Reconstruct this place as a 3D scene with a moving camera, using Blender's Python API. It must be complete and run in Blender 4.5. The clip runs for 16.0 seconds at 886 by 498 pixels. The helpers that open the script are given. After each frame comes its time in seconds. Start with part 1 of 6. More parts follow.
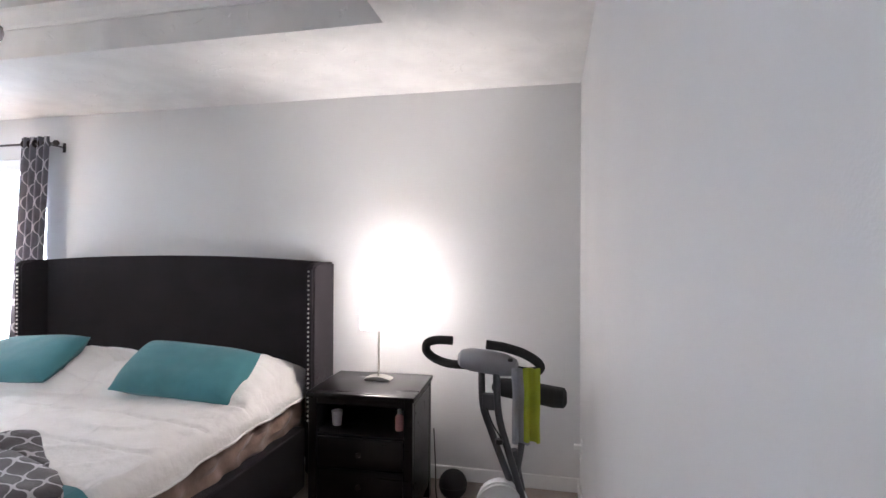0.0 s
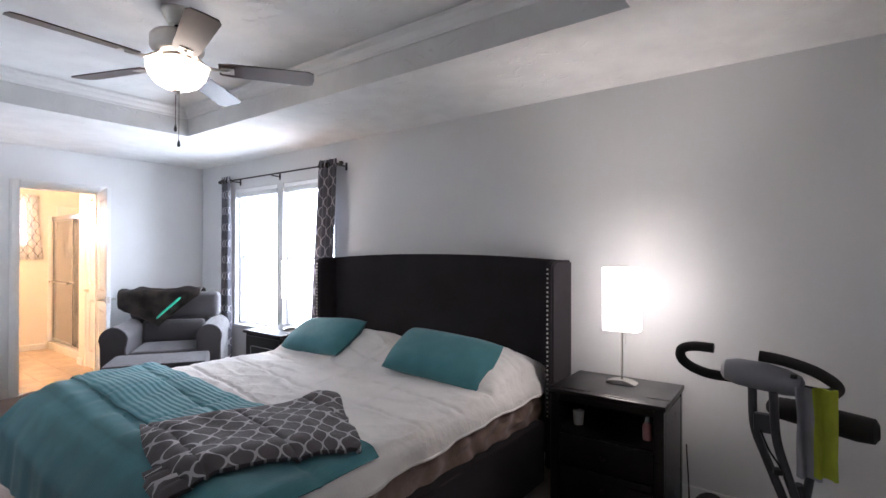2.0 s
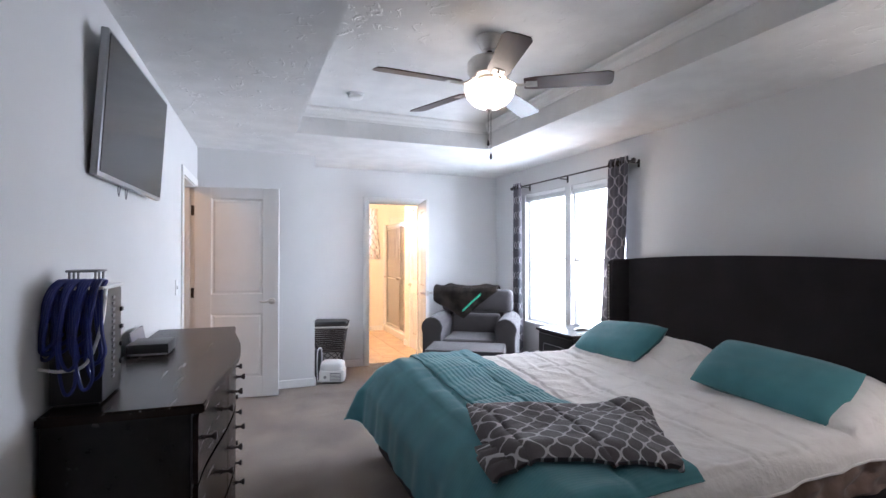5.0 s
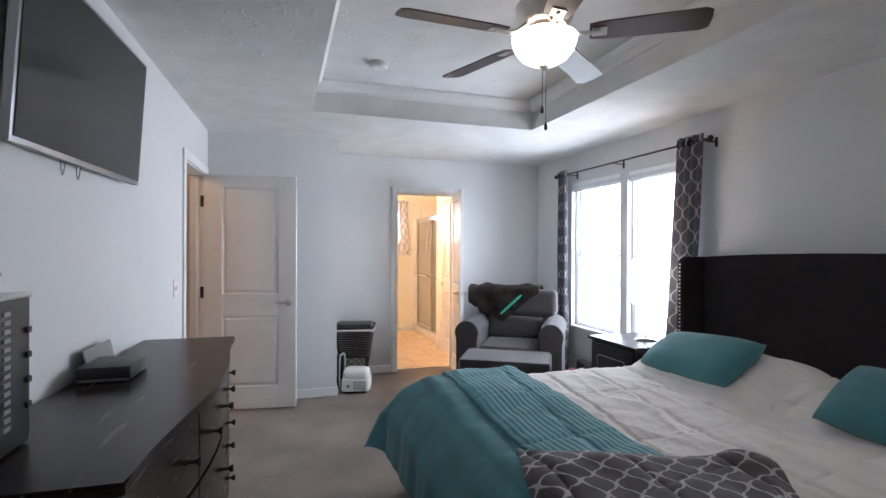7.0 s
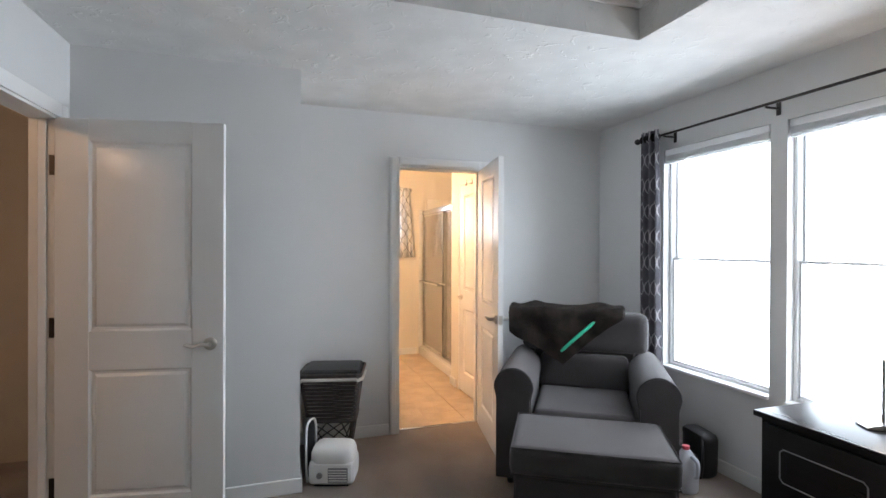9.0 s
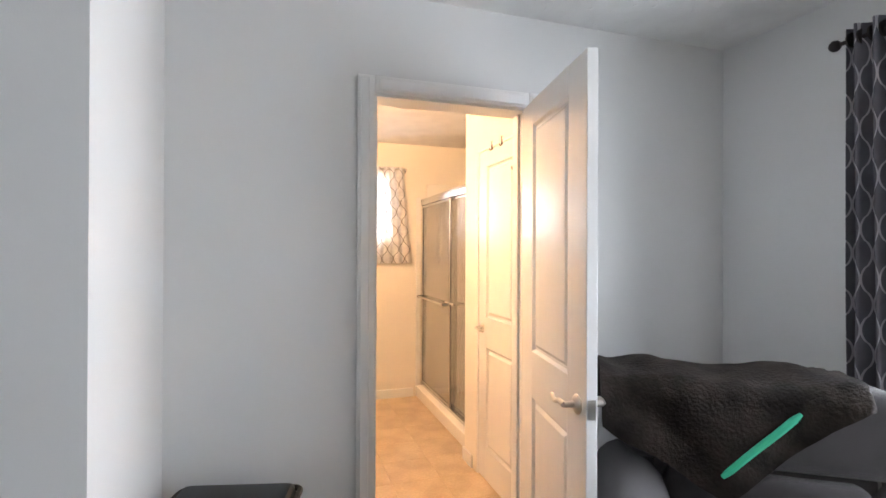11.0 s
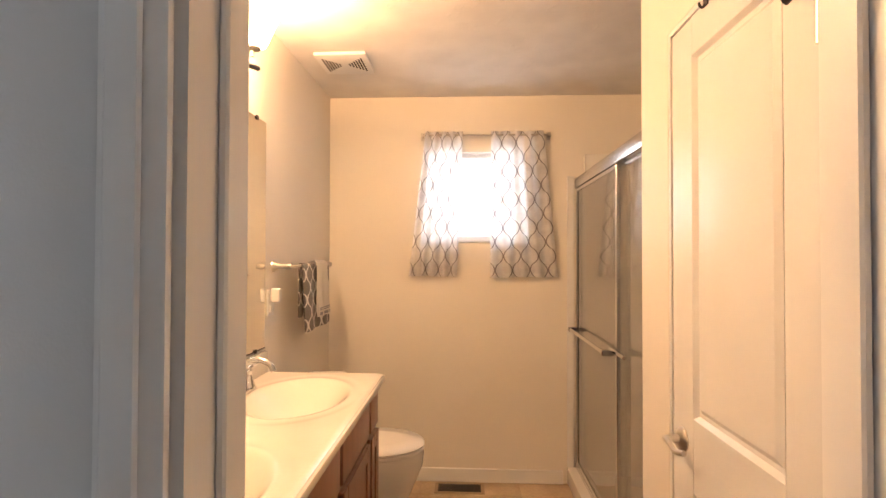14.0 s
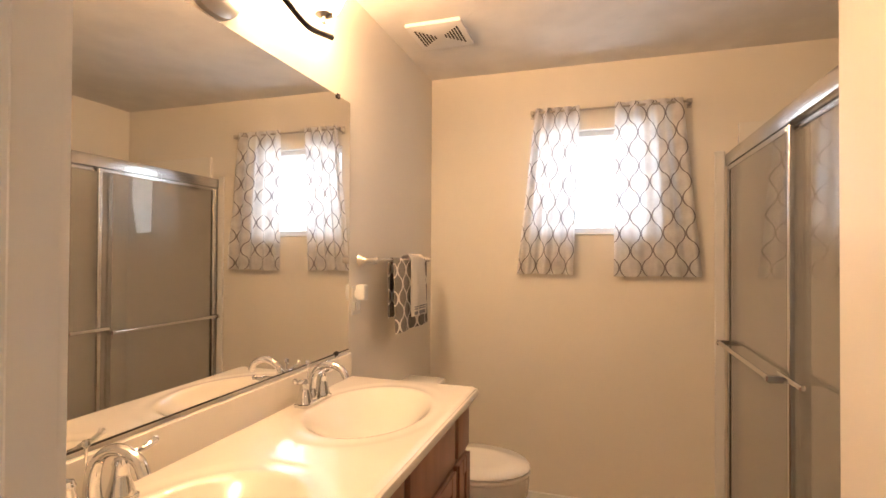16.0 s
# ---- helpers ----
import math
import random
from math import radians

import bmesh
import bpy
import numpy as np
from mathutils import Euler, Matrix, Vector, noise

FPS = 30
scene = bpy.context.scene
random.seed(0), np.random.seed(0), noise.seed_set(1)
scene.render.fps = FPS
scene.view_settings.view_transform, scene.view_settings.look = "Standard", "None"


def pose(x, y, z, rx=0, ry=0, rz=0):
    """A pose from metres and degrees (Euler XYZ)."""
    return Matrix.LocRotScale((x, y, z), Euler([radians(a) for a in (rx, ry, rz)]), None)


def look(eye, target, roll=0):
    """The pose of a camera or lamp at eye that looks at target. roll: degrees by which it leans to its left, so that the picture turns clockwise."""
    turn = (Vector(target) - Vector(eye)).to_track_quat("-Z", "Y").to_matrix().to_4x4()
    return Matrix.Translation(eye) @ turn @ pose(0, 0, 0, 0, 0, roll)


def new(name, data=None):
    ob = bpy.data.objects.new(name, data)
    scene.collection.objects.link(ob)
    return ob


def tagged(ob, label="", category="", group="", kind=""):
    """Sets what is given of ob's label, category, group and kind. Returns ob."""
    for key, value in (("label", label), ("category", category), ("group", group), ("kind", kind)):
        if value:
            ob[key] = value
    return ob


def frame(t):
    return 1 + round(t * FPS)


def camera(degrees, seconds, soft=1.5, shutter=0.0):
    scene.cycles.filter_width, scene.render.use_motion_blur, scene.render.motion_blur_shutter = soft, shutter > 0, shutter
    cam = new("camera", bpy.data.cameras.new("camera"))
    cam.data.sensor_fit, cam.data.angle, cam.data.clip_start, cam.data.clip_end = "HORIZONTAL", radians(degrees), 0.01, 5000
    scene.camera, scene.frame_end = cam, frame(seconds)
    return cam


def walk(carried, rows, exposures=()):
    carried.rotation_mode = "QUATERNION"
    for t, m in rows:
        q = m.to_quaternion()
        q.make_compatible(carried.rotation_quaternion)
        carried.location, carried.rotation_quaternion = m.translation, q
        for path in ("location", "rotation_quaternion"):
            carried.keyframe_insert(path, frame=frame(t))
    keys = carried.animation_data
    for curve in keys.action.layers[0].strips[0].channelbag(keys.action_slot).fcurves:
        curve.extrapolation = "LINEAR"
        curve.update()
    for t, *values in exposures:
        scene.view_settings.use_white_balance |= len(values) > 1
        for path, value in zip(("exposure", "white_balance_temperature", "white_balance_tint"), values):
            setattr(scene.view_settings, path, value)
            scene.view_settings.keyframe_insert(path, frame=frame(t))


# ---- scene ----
cam = camera(83.72, 16.0)
ROWS = [  # seconds, x, y, z, pitch, roll, yaw
    (0.0, -0.079, 0.291, 1.424, 0.26, -0.25, 12.17),
    (0.5, -0.104, 0.280, 1.417, 0.36, -0.19, 17.58),
    (1.0, -0.119, 0.276, 1.414, 0.23, -0.09, 24.18),
    (1.5, -0.142, 0.268, 1.406, 0.28, -0.10, 30.85),
    (2.0, -0.166, 0.244, 1.403, 0.34, -0.14, 37.44),
    (2.5, -0.185, 0.219, 1.406, 0.26, -0.12, 43.80),
    (3.0, -0.209, 0.197, 1.411, 0.21, -0.04, 49.54),
    (3.5, -0.228, 0.175, 1.408, 0.30, -0.13, 55.34),
    (4.0, -0.243, 0.144, 1.406, 0.36, -0.13, 60.82),
    (4.5, -0.253, 0.130, 1.404, 0.40, -0.07, 65.27),
    (5.0, -0.259, 0.130, 1.404, 0.41, -0.08, 68.34),
    (6.4, -0.458, 0.189, 1.406, 0.06, -0.17, 71.48),
    (7.5, -1.255, 0.423, 1.414, -0.23, -0.24, 72.27),
    (8.0, -1.727, 0.502, 1.419, -0.23, -0.26, 72.15),
    (8.5, -2.192, 0.618, 1.415, -0.25, -0.12, 72.25),
    (9.0, -2.652, 0.693, 1.412, -0.18, -0.21, 71.84),
    (10.1, -3.640, 0.815, 1.409, 0.05, -0.23, 71.75),
    (11.5, -4.727, 1.399, 1.406, 0.35, -0.25, 71.97),
    (12.0, -5.035, 1.539, 1.424, 0.44, 0.03, 74.68),
    (12.5, -5.307, 1.667, 1.426, 0.54, 0.24, 79.59),
    (13.0, -5.538, 1.747, 1.421, 0.74, 0.08, 84.25),
    (13.5, -5.735, 1.793, 1.425, 0.84, -0.11, 88.62),
    (14.0, -5.873, 1.812, 1.406, 0.93, -0.17, 92.78),
    (14.5, -5.991, 1.831, 1.389, 0.77, -0.16, 96.51),
    (15.0, -6.090, 1.860, 1.394, 0.67, -0.25, 100.70),
    (15.5, -6.164, 1.878, 1.391, 0.57, -0.26, 104.68),
    (16.0, -6.222, 1.878, 1.386, 0.70, -0.33, 107.41),
]
walk(cam, [(t, pose(x, y, z, 90 + pitch, roll, yaw)) for t, x, y, z, pitch, roll, yaw in ROWS],
     exposures=[(0, 1.05, 6150, 20), (0.5, 1.1, 6100, 20), (1.0, 1.05, 6100, 20), (1.5, 0.85, 6100, 20), (2.0, 0.25, 6100, 20), (3.0, 0.2, 5980, 19), (4, 0.38, 5980, 19), (5, 0.27, 6000, 20), (7.5, -0.3, 6200, 16), (9, -0.5, 6400, 14), (11.5, -0.27, 6650, 16), (12.2, -0.65, 6800, 15), (13, -1.05, 6850, 18), (14, -1.13, 6750, 18), (15, -1.28, 6450, 13), (16, -1.3, 6350, 14)])

# ---- plan, in metres ----
XE, XW, YN, YS = 0.10, -6.32, 3.33, -0.35      # bedroom: east, west, north and south wall faces
CEIL, BCEIL = 2.43, 2.425
JX, JY = -5.61, 0.80                           # closet that juts into the south-west corner
OY0, OY1, OH = 1.535, 2.225, 2.035              # bathroom doorway
EX0, EX1 = -5.50, -4.70                        # hall doorway
BX0, BX1, BY0 = -6.45, -9.00, 0.932            # bathroom: near, far and mirror wall faces
CX, CY, SY = -7.50, 2.377, 2.51                # linen closet corner, its face, shower front
WX0, WX1, WX2, WX3, WZ0, WZ1 = -5.56, -4.74, -4.64, -3.82, 0.57, 2.12
BWY0, BWY1, BWZ0, BWZ1 = 1.54, 2.15, 1.51, 2.07
TX0, TX1, TY0, TY1, TZ = -4.66, -0.80, 0.52, 2.36, 2.665

# ---- world and lights ----
world = bpy.data.worlds.new("sky")
scene.world = world
world.use_nodes = True
wn = world.node_tree
sky = wn.nodes.new("ShaderNodeTexSky")
sky.sky_type, sky.sun_disc = "NISHITA", False
sky.sun_elevation, sky.sun_rotation = radians(48), radians(200)
wn.links.new(sky.outputs[0], wn.nodes["Background"].inputs[0])
wn.nodes["Background"].inputs[1].default_value = 0.14


def lamp(name, kind, m, energy, colour, **settings):
    data = bpy.data.lights.new(name, kind)
    data.energy, data.color = energy, colour
    if kind == "AREA":
        data.shape, data.size, data.size_y = "RECTANGLE", settings["size"][0], settings["size"][1]
    elif kind == "SUN":
        data.angle = settings["angle"]
    else:
        data.shadow_soft_size = settings["soft"]
    ob = new(name, data)
    ob.matrix_world = m
    return ob


WARM = (1.0, 0.53, 0.24)
lamp("sun", "SUN", pose(0, 0, 20, 42, 0, 20), 3.5, (1, 0.95, 0.88), angle=radians(0.6))
DAY = (0.83, 0.92, 1.0)
lamp("window_daylight", "AREA", look((-4.98, YN + 0.45, 1.345), (-4.98, 0, -0.03)), 240, DAY, size=(3.4, 2.1))
lamp("bath_daylight", "AREA", look((BX1 - 0.142, 1.845, 1.79), (-6, 1.845, 1.2)), 11, (0.90, 0.95, 1), size=(0.58, 0.52))
lamp("fan_bulb", "POINT", pose(-2.846, 1.45, 2.345), 13, (1.0, 0.60, 0.32), soft=0.05)
lamp("table_lamp_bulb", "POINT", pose(-1.02, 2.945, 1.205), 22, (1.0, 0.92, 0.82), soft=0.03)
lamp("table_lamp_bulb", "POINT", pose(-3.97, 2.97, 1.205), 9, (1.0, 0.62, 0.34), soft=0.03)
for x in (-6.86, -7.24, -7.62):
    lamp("vanity_bulb", "POINT", pose(x, 1.032, 2.285), 80, WARM, soft=0.04)
lamp("hall_bulb", "POINT", pose(-4.2, -1.0, 2.2), 16, (1.0, 0.62, 0.34), soft=0.06)


# ---- materials ----
def material(name, colour, rough=0.6, metal=0.0, mottle=0.06, scale=3.0, grain=0.0, grain_scale=400.0, bump=0.0, bump_scale=200.0,
             second=None, transmission=0.0, sheen=0.0, coat=0.0, spec=0.5, emit=None, emit_power=0.0, detail=4.0, contrast=(0.35, 0.65), rough_var=0.0):
    """Base colour with broad mottling and fine grain, a bump from noise, and gloss that varies a little."""
    m = bpy.data.materials.new(name)
    m.use_nodes = True
    nt, bsdf = m.node_tree, m.node_tree.nodes["Principled BSDF"]
    L, N = nt.links.new, nt.nodes.new
    tc = N("ShaderNodeTexCoord")
    bsdf.inputs["Roughness"].default_value, bsdf.inputs["Metallic"].default_value = rough, metal
    bsdf.inputs["Transmission Weight"].default_value = transmission
    bsdf.inputs["Sheen Weight"].default_value = sheen
    bsdf.inputs["Coat Weight"].default_value = coat
    bsdf.inputs["Specular IOR Level"].default_value = spec
    big = N("ShaderNodeTexNoise")
    big.inputs["Scale"].default_value, big.inputs["Detail"].default_value = scale, detail
    L(tc.outputs["Object"], big.inputs["Vector"])
    ramp = N("ShaderNodeValToRGB")
    a = [max(0, c * (1 - mottle)) for c in colour]
    b = [min(1, c * (1 + mottle)) for c in colour] if second is None else second
    ramp.color_ramp.elements[0].position, ramp.color_ramp.elements[1].position = contrast
    ramp.color_ramp.elements[0].color, ramp.color_ramp.elements[1].color = (*a, 1), (*b, 1)
    L(big.outputs["Fac"], ramp.inputs["Fac"])
    out = ramp.outputs["Color"]
    if grain:
        fine = N("ShaderNodeTexNoise")
        fine.inputs["Scale"].default_value, fine.inputs["Detail"].default_value = grain_scale, 3
        L(tc.outputs["Object"], fine.inputs["Vector"])
        mix = N("ShaderNodeMix")
        mix.data_type, mix.blend_type = "RGBA", "OVERLAY"
        mix.inputs["Factor"].default_value = grain
        L(out, mix.inputs[6])
        L(fine.outputs["Fac"], mix.inputs[7])
        out = mix.outputs[2]
    L(out, bsdf.inputs["Base Color"])
    if rough_var:
        mr = N("ShaderNodeMapRange")
        mr.inputs["To Min"].default_value, mr.inputs["To Max"].default_value = rough - rough_var, rough + rough_var
        L(big.outputs["Fac"], mr.inputs["Value"])
        L(mr.outputs[0], bsdf.inputs["Roughness"])
    if bump:
        bn, bm_ = N("ShaderNodeTexNoise"), N("ShaderNodeBump")
        bn.inputs["Scale"].default_value, bn.inputs["Detail"].default_value = bump_scale, 3
        bm_.inputs["Strength"].default_value, bm_.inputs["Distance"].default_value = bump, 0.01
        L(tc.outputs["Object"], bn.inputs["Vector"])
        L(bn.outputs["Fac"], bm_.inputs["Height"])
        L(bm_.outputs["Normal"], bsdf.inputs["Normal"])
    if emit:
        bsdf.inputs["Emission Color"].default_value, bsdf.inputs["Emission Strength"].default_value = (*emit, 1), emit_power
    return m


def lattice(name, ground, line, across=0.14, along=0.2, width=0.07, rough=0.85, see_through=0.0):
    """Woven cloth with an ogee trellis of pale lines, on UVs in metres."""
    m = material(name, ground, rough, mottle=0.12, scale=14, bump=0.25, bump_scale=500, sheen=0.2)
    nt, bsdf = m.node_tree, m.node_tree.nodes["Principled BSDF"]
    L, N = nt.links.new, nt.nodes.new

    def calc(op, a, b=None, c=None):
        n = N("ShaderNodeMath")
        n.operation = op
        for i, v in enumerate((a, b, c)):
            if v is not None:
                if isinstance(v, (int, float)):
                    n.inputs[i].default_value = v
                else:
                    L(v, n.inputs[i])
        return n.outputs[0]

    uv = N("ShaderNodeUVMap")
    sep = N("ShaderNodeSeparateXYZ")
    L(uv.outputs[0], sep.inputs[0])
    u, v = calc("DIVIDE", sep.outputs[0], across), calc("DIVIDE", sep.outputs[1], along)
    s = calc("SINE", calc("MULTIPLY", v, 2 * math.pi))
    s = calc("MULTIPLY", calc("SIGN", s), calc("POWER", calc("ABSOLUTE", s), 0.75))
    s = calc("MULTIPLY", s, 0.225)
    d1 = calc("PINGPONG", calc("ADD", calc("SUBTRACT", u, s), 100), 0.5)
    d2 = calc("PINGPONG", calc("ADD", calc("ADD", u, s), 100.5), 0.5)
    d = calc("MINIMUM", d1, d2)
    fac = N("ShaderNodeMapRange")
    fac.inputs["From Min"].default_value, fac.inputs["From Max"].default_value = width, width * 0.7
    L(d, fac.inputs["Value"])
    mix = N("ShaderNodeMix")
    mix.data_type = "RGBA"
    L(fac.outputs[0], mix.inputs[0])
    L(bsdf.inputs["Base Color"].links[0].from_socket, mix.inputs[6])
    mix.inputs[7].default_value = (*line, 1)
    L(mix.outputs[2], bsdf.inputs["Base Color"])
    if see_through:
        tl, add = N("ShaderNodeBsdfTranslucent"), N("ShaderNodeMixShader")
        L(mix.outputs[2], tl.inputs[0])
        add.inputs[0].default_value = see_through
        L(bsdf.outputs[0], add.inputs[1])
        L(tl.outputs[0], add.inputs[2])
        L(add.outputs[0], nt.nodes["Material Output"].inputs[0])
    return m


def ribbed(name, colour, pitch, axis=1, strength=0.6):
    """Cloth with knitted ribs along one UV axis."""
    m = material(name, colour, 0.9, mottle=0.1, scale=9, sheen=0.25)
    nt, bsdf = m.node_tree, m.node_tree.nodes["Principled BSDF"]
    L, N = nt.links.new, nt.nodes.new
    uv, sep, w, b = N("ShaderNodeUVMap"), N("ShaderNodeSeparateXYZ"), N("ShaderNodeMath"), N("ShaderNodeBump")
    L(uv.outputs[0], sep.inputs[0])
    w.operation = "PINGPONG"
    w.inputs[1].default_value = pitch / 2
    off = N("ShaderNodeMath")
    off.operation = "ADD"
    off.inputs[1].default_value = 10
    L(sep.outputs[axis], off.inputs[0])
    L(off.outputs[0], w.inputs[0])
    b.inputs["Strength"].default_value, b.inputs["Distance"].default_value = strength, 0.6
    L(w.outputs[0], b.inputs["Height"])
    L(b.outputs["Normal"], bsdf.inputs["Normal"])
    return m


def wood(name, dark, light, rough, grain_along="X", coat=0.0, spec=0.5, vary=0.06):
    m = material(name, dark, rough, second=light, scale=2.2, detail=6, contrast=(0.3, 0.75), bump=0.02, bump_scale=120, coat=coat, spec=spec, rough_var=vary)
    nt = m.node_tree
    tc = next(n for n in nt.nodes if n.type == "TEX_COORD")
    mp = nt.nodes.new("ShaderNodeMapping")
    k = {"X": (1.2, 14, 14), "Y": (14, 1.2, 14), "Z": (14, 14, 1.2)}[grain_along]
    mp.inputs["Scale"].default_value = k
    nt.links.new(tc.outputs["Object"], mp.inputs[0])
    big = next(n for n in nt.nodes if n.type == "TEX_NOISE")
    nt.links.new(mp.outputs[0], big.inputs["Vector"])
    return m


def knockdown(name, colour, depth=0.3):
    """Sprayed and flattened ceiling texture."""
    m = material(name, colour, 0.9, mottle=0.05, scale=5)
    nt, bsdf = m.node_tree, m.node_tree.nodes["Principled BSDF"]
    L, N = nt.links.new, nt.nodes.new
    tc, n1, r, b = N("ShaderNodeTexCoord"), N("ShaderNodeTexNoise"), N("ShaderNodeMapRange"), N("ShaderNodeBump")
    n1.inputs["Scale"].default_value, n1.inputs["Detail"].default_value, n1.inputs["Distortion"].default_value = 11, 3, 1.2
    r.inputs["From Min"].default_value, r.inputs["From Max"].default_value = 0.60, 0.68
    b.inputs["Strength"].default_value, b.inputs["Distance"].default_value = depth, 0.008
    L(tc.outputs["Object"], n1.inputs["Vector"])
    L(n1.outputs["Fac"], r.inputs["Value"])
    L(r.outputs[0], b.inputs["Height"])
    L(b.outputs["Normal"], bsdf.inputs["Normal"])
    return m


def glass(name, colour=(0.95, 0.98, 0.97), rough=0.0):
    m = bpy.data.materials.new(name)
    m.use_nodes = True
    b = m.node_tree.nodes["Principled BSDF"]
    b.inputs["Base Color"].default_value = (*colour, 1)
    b.inputs["Transmission Weight"].default_value, b.inputs["Roughness"].default_value, b.inputs["IOR"].default_value = 1, rough, 1.2
    return m


M_WALL = material("grey_wall_paint", (0.66, 0.66, 0.655), 0.62, mottle=0.025, scale=1.3, bump=0.06, bump_scale=260)
M_BATHWALL = material("cream_wall_paint", (0.76, 0.72, 0.65), 0.55, mottle=0.02, scale=1.5, bump=0.06, bump_scale=260)
M_CEIL = knockdown("textured_ceiling_paint", (0.68, 0.68, 0.67), 0.4)
M_BATHCEIL = knockdown("lightly_textured_ceiling_paint", (0.76, 0.74, 0.71), 0.12)
M_TRIM = material("white_trim_paint", (0.78, 0.78, 0.77), 0.38, mottle=0.02, scale=4)
M_DOOR = material("white_door_paint", (0.76, 0.76, 0.75), 0.27, mottle=0.025, scale=3, bump=0.03, bump_scale=90)
M_CARPET = material("beige_carpet", (0.29, 0.225, 0.18), 0.97, mottle=0.22, scale=2.2, grain=0.75, grain_scale=330, bump=1.0, bump_scale=420, sheen=0.3)
M_BATHFLOOR = material("tan_stone_tile", (0.39, 0.295, 0.195), 0.42, second=(0.50, 0.39, 0.27), scale=4.5, detail=8, grain=0.2, grain_scale=60, rough_var=0.1)
M_GROUT = material("tan_grout", (0.46, 0.37, 0.26), 0.9)
M_ESPRESSO = wood("espresso_wood", (0.005, 0.004, 0.004), (0.009, 0.007, 0.007), 0.28, spec=0.3, vary=0.02)
M_DRESSER = wood("dark_brown_dresser_wood", (0.017, 0.010, 0.008), (0.023, 0.014, 0.011), 0.27, spec=0.2, vary=0.012)
M_HEADBOARD = material("charcoal_upholstery", (0.022, 0.018, 0.021), 0.9, mottle=0.12, scale=5, grain=0.5, grain_scale=700, bump=0.3, bump_scale=900, sheen=0.05, spec=0.2)
M_NICKEL = material("brushed_nickel", (0.58, 0.55, 0.51), 0.28, metal=1.0, mottle=0.05, scale=20)
M_CHROME = material("chrome", (0.74, 0.74, 0.75), 0.04, metal=1.0, mottle=0.01)
M_ALU = material("satin_aluminium", (0.66, 0.66, 0.66), 0.22, metal=1.0, mottle=0.03, scale=12)
M_BRONZE = material("dark_bronze_metal", (0.05, 0.042, 0.04), 0.4, metal=0.8)
M_WHITECLOTH = material("white_comforter_cotton", (0.80, 0.77, 0.74), 0.9, mottle=0.03, scale=6, bump=0.55, bump_scale=26, sheen=0.2)
M_TEAL = material("teal_cotton", (0.058, 0.22, 0.25), 0.9, mottle=0.1, scale=7, bump=0.3, bump_scale=450, sheen=0.25)
M_TEALRIB = ribbed("teal_ribbed_knit", (0.062, 0.245, 0.28), 0.028, strength=0.45)
M_TEALFINE = ribbed("teal_fine_ribbed_knit", (0.056, 0.22, 0.25), 0.016, axis=0, strength=0.10)
M_THROW = lattice("grey_trellis_fleece", (0.075, 0.064, 0.066), (0.46, 0.44, 0.45), 0.17, 0.23, 0.06)
M_CURTAIN = lattice("grey_trellis_curtain", (0.13, 0.125, 0.145), (0.50, 0.48, 0.51), 0.125, 0.185, 0.056, see_through=0.12)
M_SHEER = lattice("white_trellis_sheer", (0.93, 0.92, 0.93), (0.33, 0.31, 0.32), 0.165, 0.175, 0.036, see_through=0.66)
M_BOXSPRING = material("brown_satin_cover", (0.20, 0.13, 0.10), 0.42, second=(0.32, 0.22, 0.18), scale=12, bump=0.5, bump_scale=14, sheen=0.2)
M_CHAIR = material("grey_upholstery", (0.056, 0.051, 0.053), 0.95, mottle=0.1, scale=6, grain=0.5, grain_scale=500, bump=0.35, bump_scale=700, sheen=0.25, spec=0.2)
M_FUR = material("dark_brown_faux_fur", (0.012, 0.009, 0.008), 0.75, second=(0.035, 0.027, 0.023), scale=9, bump=0.5, bump_scale=90, sheen=0.0, spec=0.12)
M_BLACK = material("black_plastic", (0.014, 0.014, 0.015), 0.42, mottle=0.1, bump=0.05, bump_scale=300)
M_RUBBER = material("black_foam_rubber", (0.016, 0.015, 0.015), 0.85, bump=0.3, bump_scale=300)
M_GREYPLASTIC = material("grey_plastic", (0.24, 0.24, 0.26), 0.5, mottle=0.05, bump=0.05, bump_scale=200)
M_WHITEPLASTIC = material("white_plastic", (0.74, 0.74, 0.73), 0.4, mottle=0.03)
M_PORCELAIN = material("white_porcelain", (0.82, 0.80, 0.76), 0.12, mottle=0.01, coat=0.4)
M_MARBLE = material("cream_cultured_marble", (0.84, 0.79, 0.70), 0.13, second=(0.88, 0.83, 0.75), scale=2.5, coat=0.4)
M_OAK = wood("brown_stained_oak", (0.23, 0.105, 0.07), (0.32, 0.16, 0.11), 0.4, "Z")
M_MIRROR = material("mirror_silver", (0.88, 0.88, 0.86), 0.01, metal=1.0, mottle=0.0)
M_GLASS = glass("window_glass")
# clear glass; its grey colour stands in for the shade inside the shower
M_SHOWER = material("dimmed_shower_glass", (0.60, 0.58, 0.54), 0.02, transmission=0.85, mottle=0.03, scale=2)
M_VINYL = material("white_vinyl_window", (0.84, 0.84, 0.84), 0.5, mottle=0.02, transmission=0.35)
M_SCREEN = material("television_screen", (0.01, 0.01, 0.011), 0.12, mottle=0.0)
M_SILVER = material("silver_bezel", (0.32, 0.32, 0.33), 0.35, metal=0.6)
M_SHADE = material("glowing_lamp_shade", (0.85, 0.82, 0.77), 0.8, emit=(1, 0.93, 0.84), emit_power=10)
M_BOWL = material("glowing_frosted_bowl", (0.9, 0.88, 0.84), 0.4, emit=(1, 0.86, 0.68), emit_power=8)
M_VSHADE = material("glowing_vanity_glass", (0.9, 0.86, 0.78), 0.4, emit=(1, 0.64, 0.33), emit_power=170)
